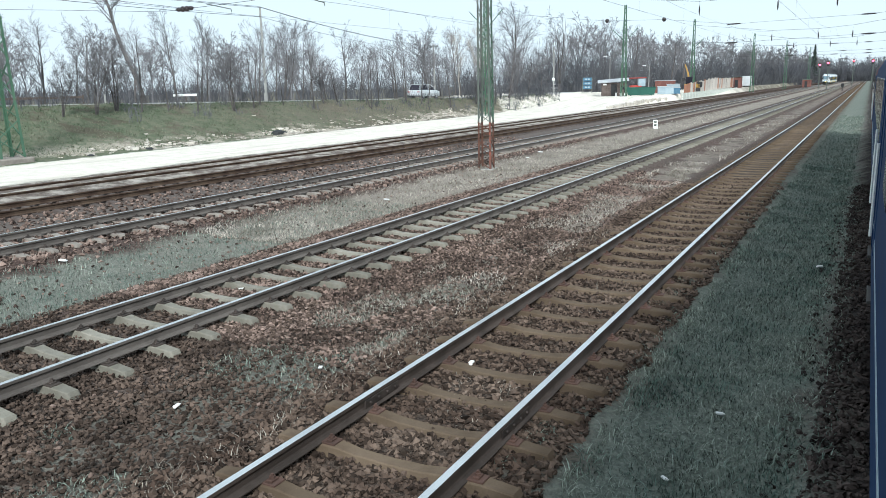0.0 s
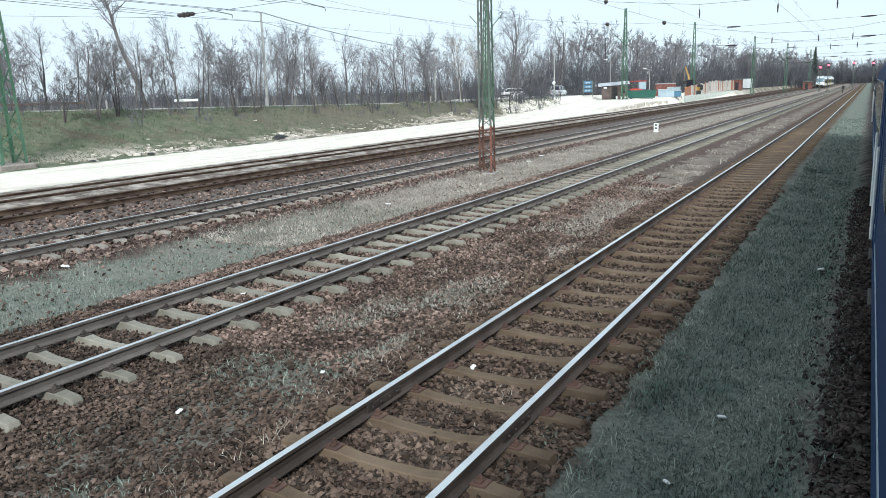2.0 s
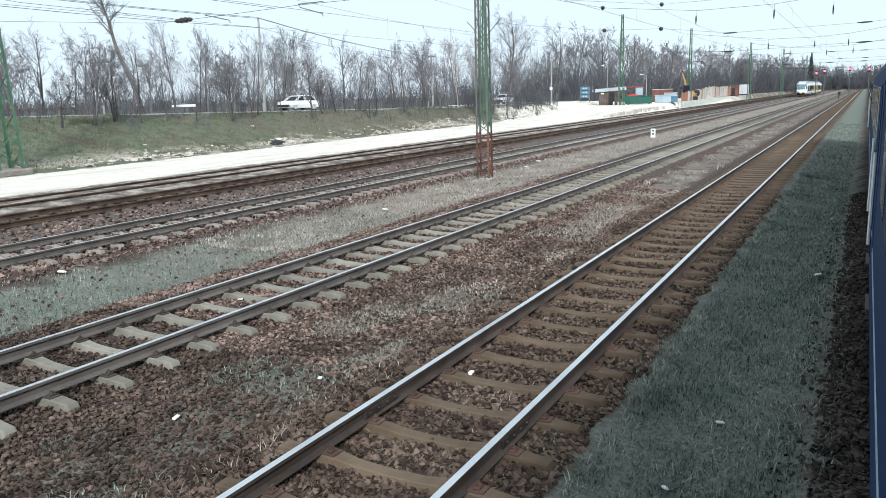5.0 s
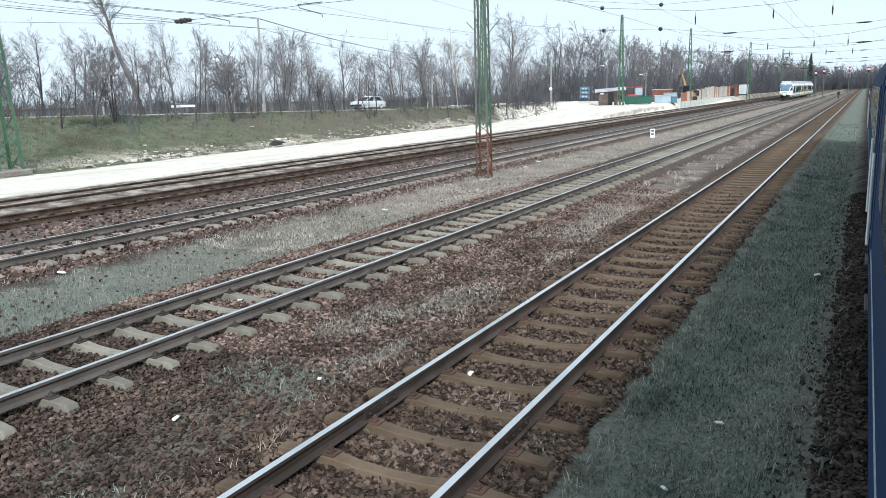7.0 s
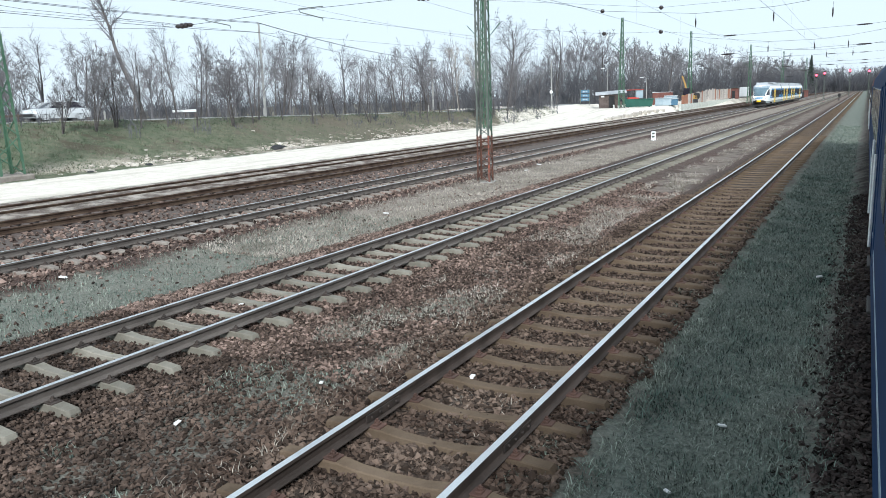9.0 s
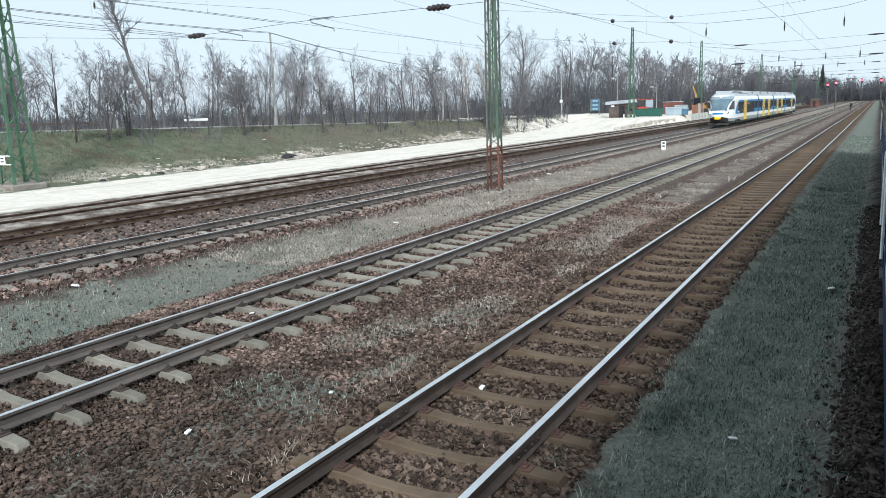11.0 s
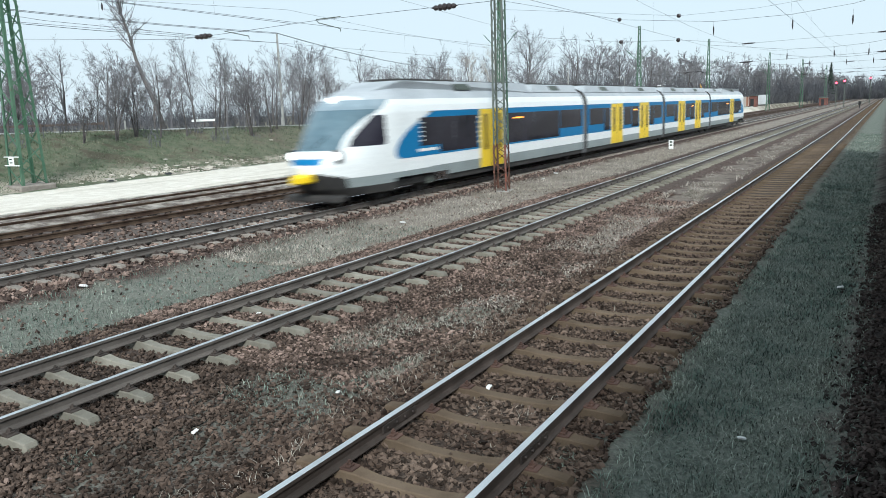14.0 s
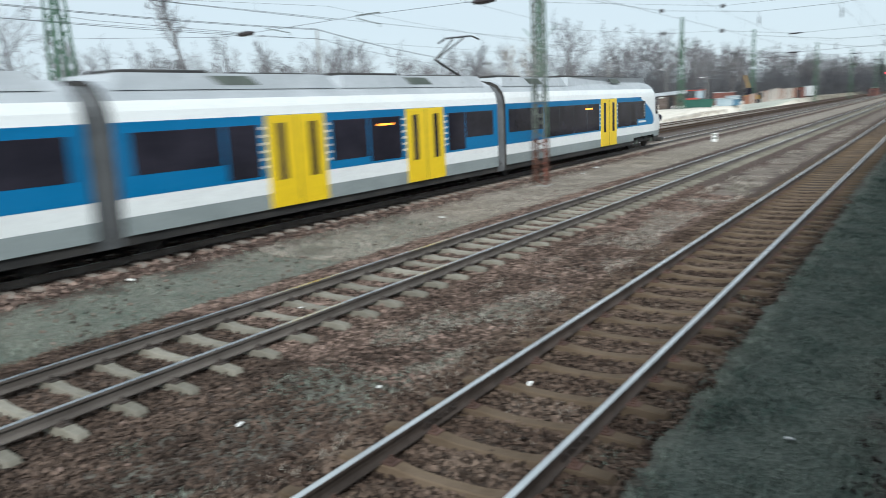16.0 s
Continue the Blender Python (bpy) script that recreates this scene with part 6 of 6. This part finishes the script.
for k in range(24):
    u = k / 23
    x, y = -27.1 - 2.0 * u, 131.0 + 70.0 * u
    b = part("block", Geo().box(-0.15, 0.15, -1.44, 1.44, -0.3, 0.95, 0.03), M["limewash"], low)
    b.matrix_basis = pose(x, y, 0.0, 0, 0, 2.1)
for k in range(26):
    y = 92 + 1.25 * k
    g = Geo().box(-0.25, 0.25, -0.5, 0.5, -0.2, 0.3 + 0.1 * fr.random(), 0.08)
    ob = tagged(new("kerb_block", g.mesh("kerb_block", M["rock_white"])), "rough pale stone block edging the gravel", "stone block", "edging blocks")
    ob.matrix_world = pose(-27.9 - 0.02 * k + fr.uniform(-0.2, 0.2), y, ground_z(-28.2, y) - 0.05, 0, fr.uniform(-6, 6), fr.uniform(-15, 15))
for x, y, nm in ((-18.6, 285.0, "reddish lineside hut between the tracks"), (-18.6, 278.0, "small reddish equipment hut by the line")):
    t = thing("lineside_hut", nm, "hut", pose(x, y, -0.25), "lineside huts")
    part("wall", Geo().box(-1.1, 1.1, -1.0, 1.0, 0, 2.4, 0.04), M["brick_red"], t)
    part("roof", Geo().box(-1.3, 1.3, -1.2, 1.2, 2.4, 2.65, 0.05), M["steel_grey"], t)
    part("door", Geo().box(-0.4, 0.4, -1.03, -0.99, 0.05, 2.0, 0.01), M["black"], t)


hut = thing("site_hut", "small rust-brown hut at the end of the fence", "hut", pose(-29.6, 206.0, yard_z(-29.6, 206.0)))
part("wall", Geo().box(-1.0, 1.0, -1.4, 1.4, 0, 2.6, 0.05), M["brick_red"], hut)
part("roof", Geo().box(-1.15, 1.15, -1.6, 1.6, 2.6, 2.75, 0.04), M["steel_grey"], hut)
part("door", Geo().box(-0.4, 0.4, -1.43, -1.39, 0.05, 2.0, 0.01), M["black"], hut)
trailer = thing("white_cabin", "white site cabin beyond the fence", "cabin", pose(-30.2, 228.0, ground_z(-30.2, 228.0), 0, 0, 6))
part("wall", Geo().box(-1.2, 1.2, -2.5, 2.5, 0.3, 2.9, 0.06), M["metal_roof"], trailer)
part("underframe", Geo().box(-1.0, 1.0, -2.3, 2.3, -0.1, 0.31, 0.02), M["black"], trailer)


# ---- cars ----
def car(paint, label, van=False):
    t = thing("passenger_car", label, "car", None, "cars on the road")
    h = 1.62 if van else 1.45
    low = ((-2.1, 0.35, 0.62), (-2.05, 0.3, 0.85), (-1.2, 0.25, 0.95), (0.9, 0.25, 0.98), (2.0, 0.3, 0.95), (2.12, 0.4, 0.8))
    g = Geo()
    g.loft([[(-0.80, y, z0), (-0.86, y, (z0 + z1) / 2), (-0.80, y, z1), (0.80, y, z1), (0.86, y, (z0 + z1) / 2), (0.80, y, z0)] for y, z0, z1 in low])
    part("body", g, paint, t, smooth=False)
    back = 2.02 if van else 1.75
    cab = ((-1.2, 0.95, 0.72, 0.95), (-0.45, 0.95, 0.66, h - 0.05), (0.2, 0.95, 0.64, h), (back - 0.35, 0.95, 0.64, h - 0.03), (back, 0.95, 0.72, 0.97))
    part("glasshouse", Geo().loft([[(-0.78, y, z0), (-w, y, z1), (w, y, z1), (0.78, y, z0)] for y, z0, w, z1 in cab]), M["window_dark"], t, "dark car windows")
    part("roof", Geo().loft([[(-0.66, y, z), (-0.6, y, z + 0.04), (0.6, y, z + 0.04), (0.66, y, z)] for y, z in ((-0.5, h - 0.07), (0.2, h - 0.01), (back - 0.3, h - 0.05))]), paint, t)
    for s in (-1, 1):
        for a, b in (((-1.2, 0.96), (-0.47, h - 0.06)), ((0.15, 0.97), (0.18, h - 0.01)), ((back - 0.02, 0.97), (back - 0.37, h - 0.04))):
            part("pillar", Geo().tube((s * 0.775, a[0], a[1]), (s * 0.655, b[0], b[1]), 0.045, 0.045, 6), paint, t)
        for y in (-1.35, 1.3):
            w = part("wheel", Geo().lathe((s * 0.62, y, 0.31), (s, 0, 0), ((0, 0.27), (0.03, 0.31), (0.2, 0.31), (0.23, 0.27)), 18), M["rubber"], t)
            part("rim", Geo().lathe((s * 0.84, y, 0.31), (s, 0, 0), ((0, 0.2), (0.02, 0.2), (0.03, 0.0)), 14), M["silver_paint"], w)
        part("headlight", Geo().box(s * 0.62 - 0.16, s * 0.62 + 0.16, -2.1, -2.0, 0.62, 0.78, 0.03), M["white_paint"], t)
        part("tail_light", Geo().box(s * 0.66 - 0.1, s * 0.66 + 0.1, 2.05, 2.13, 0.66, 0.88, 0.02), M["red_paint"], t)
    part("bumper", Geo().box(-0.8, 0.8, -2.2, -2.05, 0.35, 0.58, 0.05), M["black"], t)
    return t


CAR_AWAY = car(M["silver_paint"], "silver estate car driving along the embankment road", True)
CAR_ONE = car(M["white_paint"], "white hatchback driving along the embankment road")
CAR_TWO = car(M["silver_paint"], "pale silver car following along the embankment road")


# ---- what moves ----
def train_row(t):
    """The nose's place along the track: about 24 m/s towards the camera, slowly gaining."""
    return 78.0 + (24.5 if t < 12.5 else 24.6) * (12.5 - t) - 0.1 * max(12.5 - t, 0) ** 2 - GAPS[0]


def on_road(y, away, lane):
    """A car on its side of the road; its front is at -y of its own."""
    a = math.degrees(math.atan2(road_x(y + 1) - road_x(y - 1), 2.0))
    x = road_x(y) + lane
    tilt = math.degrees(math.atan2(road_z(y + 1) - road_z(y - 1), 2.0))
    return pose(x, y, road_z(y) + 0.08, -tilt if away else tilt, 0, (180 if away else 0) - a)


def motions():
    walk(TRAIN, [(t, pose(TRAIN_X, train_row(t), 0)) for t in (0, 1, 2, 3, 4, 5, 6, 7, 8, 9, 10, 11, 12, 13, 14, 15, 16)])
    away = [(0.0, 78.0), (0.5, 88.2), (1.0, 99.2), (1.5, 108.0), (2.0, 117.5), (2.5, 127.2), (3.0, 137.0), (4.0, 155.0), (5.0, 170.0), (16.0, 185.0)]
    walk(CAR_AWAY, [(t, on_road(y, True, 1.5)) for t, y in away])
    one = [(0.0, 135.8), (0.5, 128.0), (1.0, 120.0), (1.5, 112.0), (2.0, 105.6), (2.5, 99.0), (3.0, 92.0), (3.5, 84.6), (4.0, 76.6), (6.3, 38.4), (6.5, 34.8), (8.0, 10.5), (10.0, -24.0), (12.0, -50.0), (16.0, -58.0)]
    walk(CAR_ONE, [(t, on_road(y, False, -1.4)) for t, y in one])
    two = [(0.0, 180.0), (2.0, 152.0), (3.0, 137.0), (4.0, 120.6), (6.3, 83.8), (6.5, 80.3), (6.8, 75.2), (7.0, 71.7), (7.3, 66.3), (7.8, 57.4), (8.3, 48.2), (8.8, 38.8), (9.0, 35.2), (9.2, 31.7), (10.0, 16.5), (12.0, -18.0), (16.0, -56.0)]
    walk(CAR_TWO, [(t, on_road(y, False, -1.4)) for t, y in two])


motions()
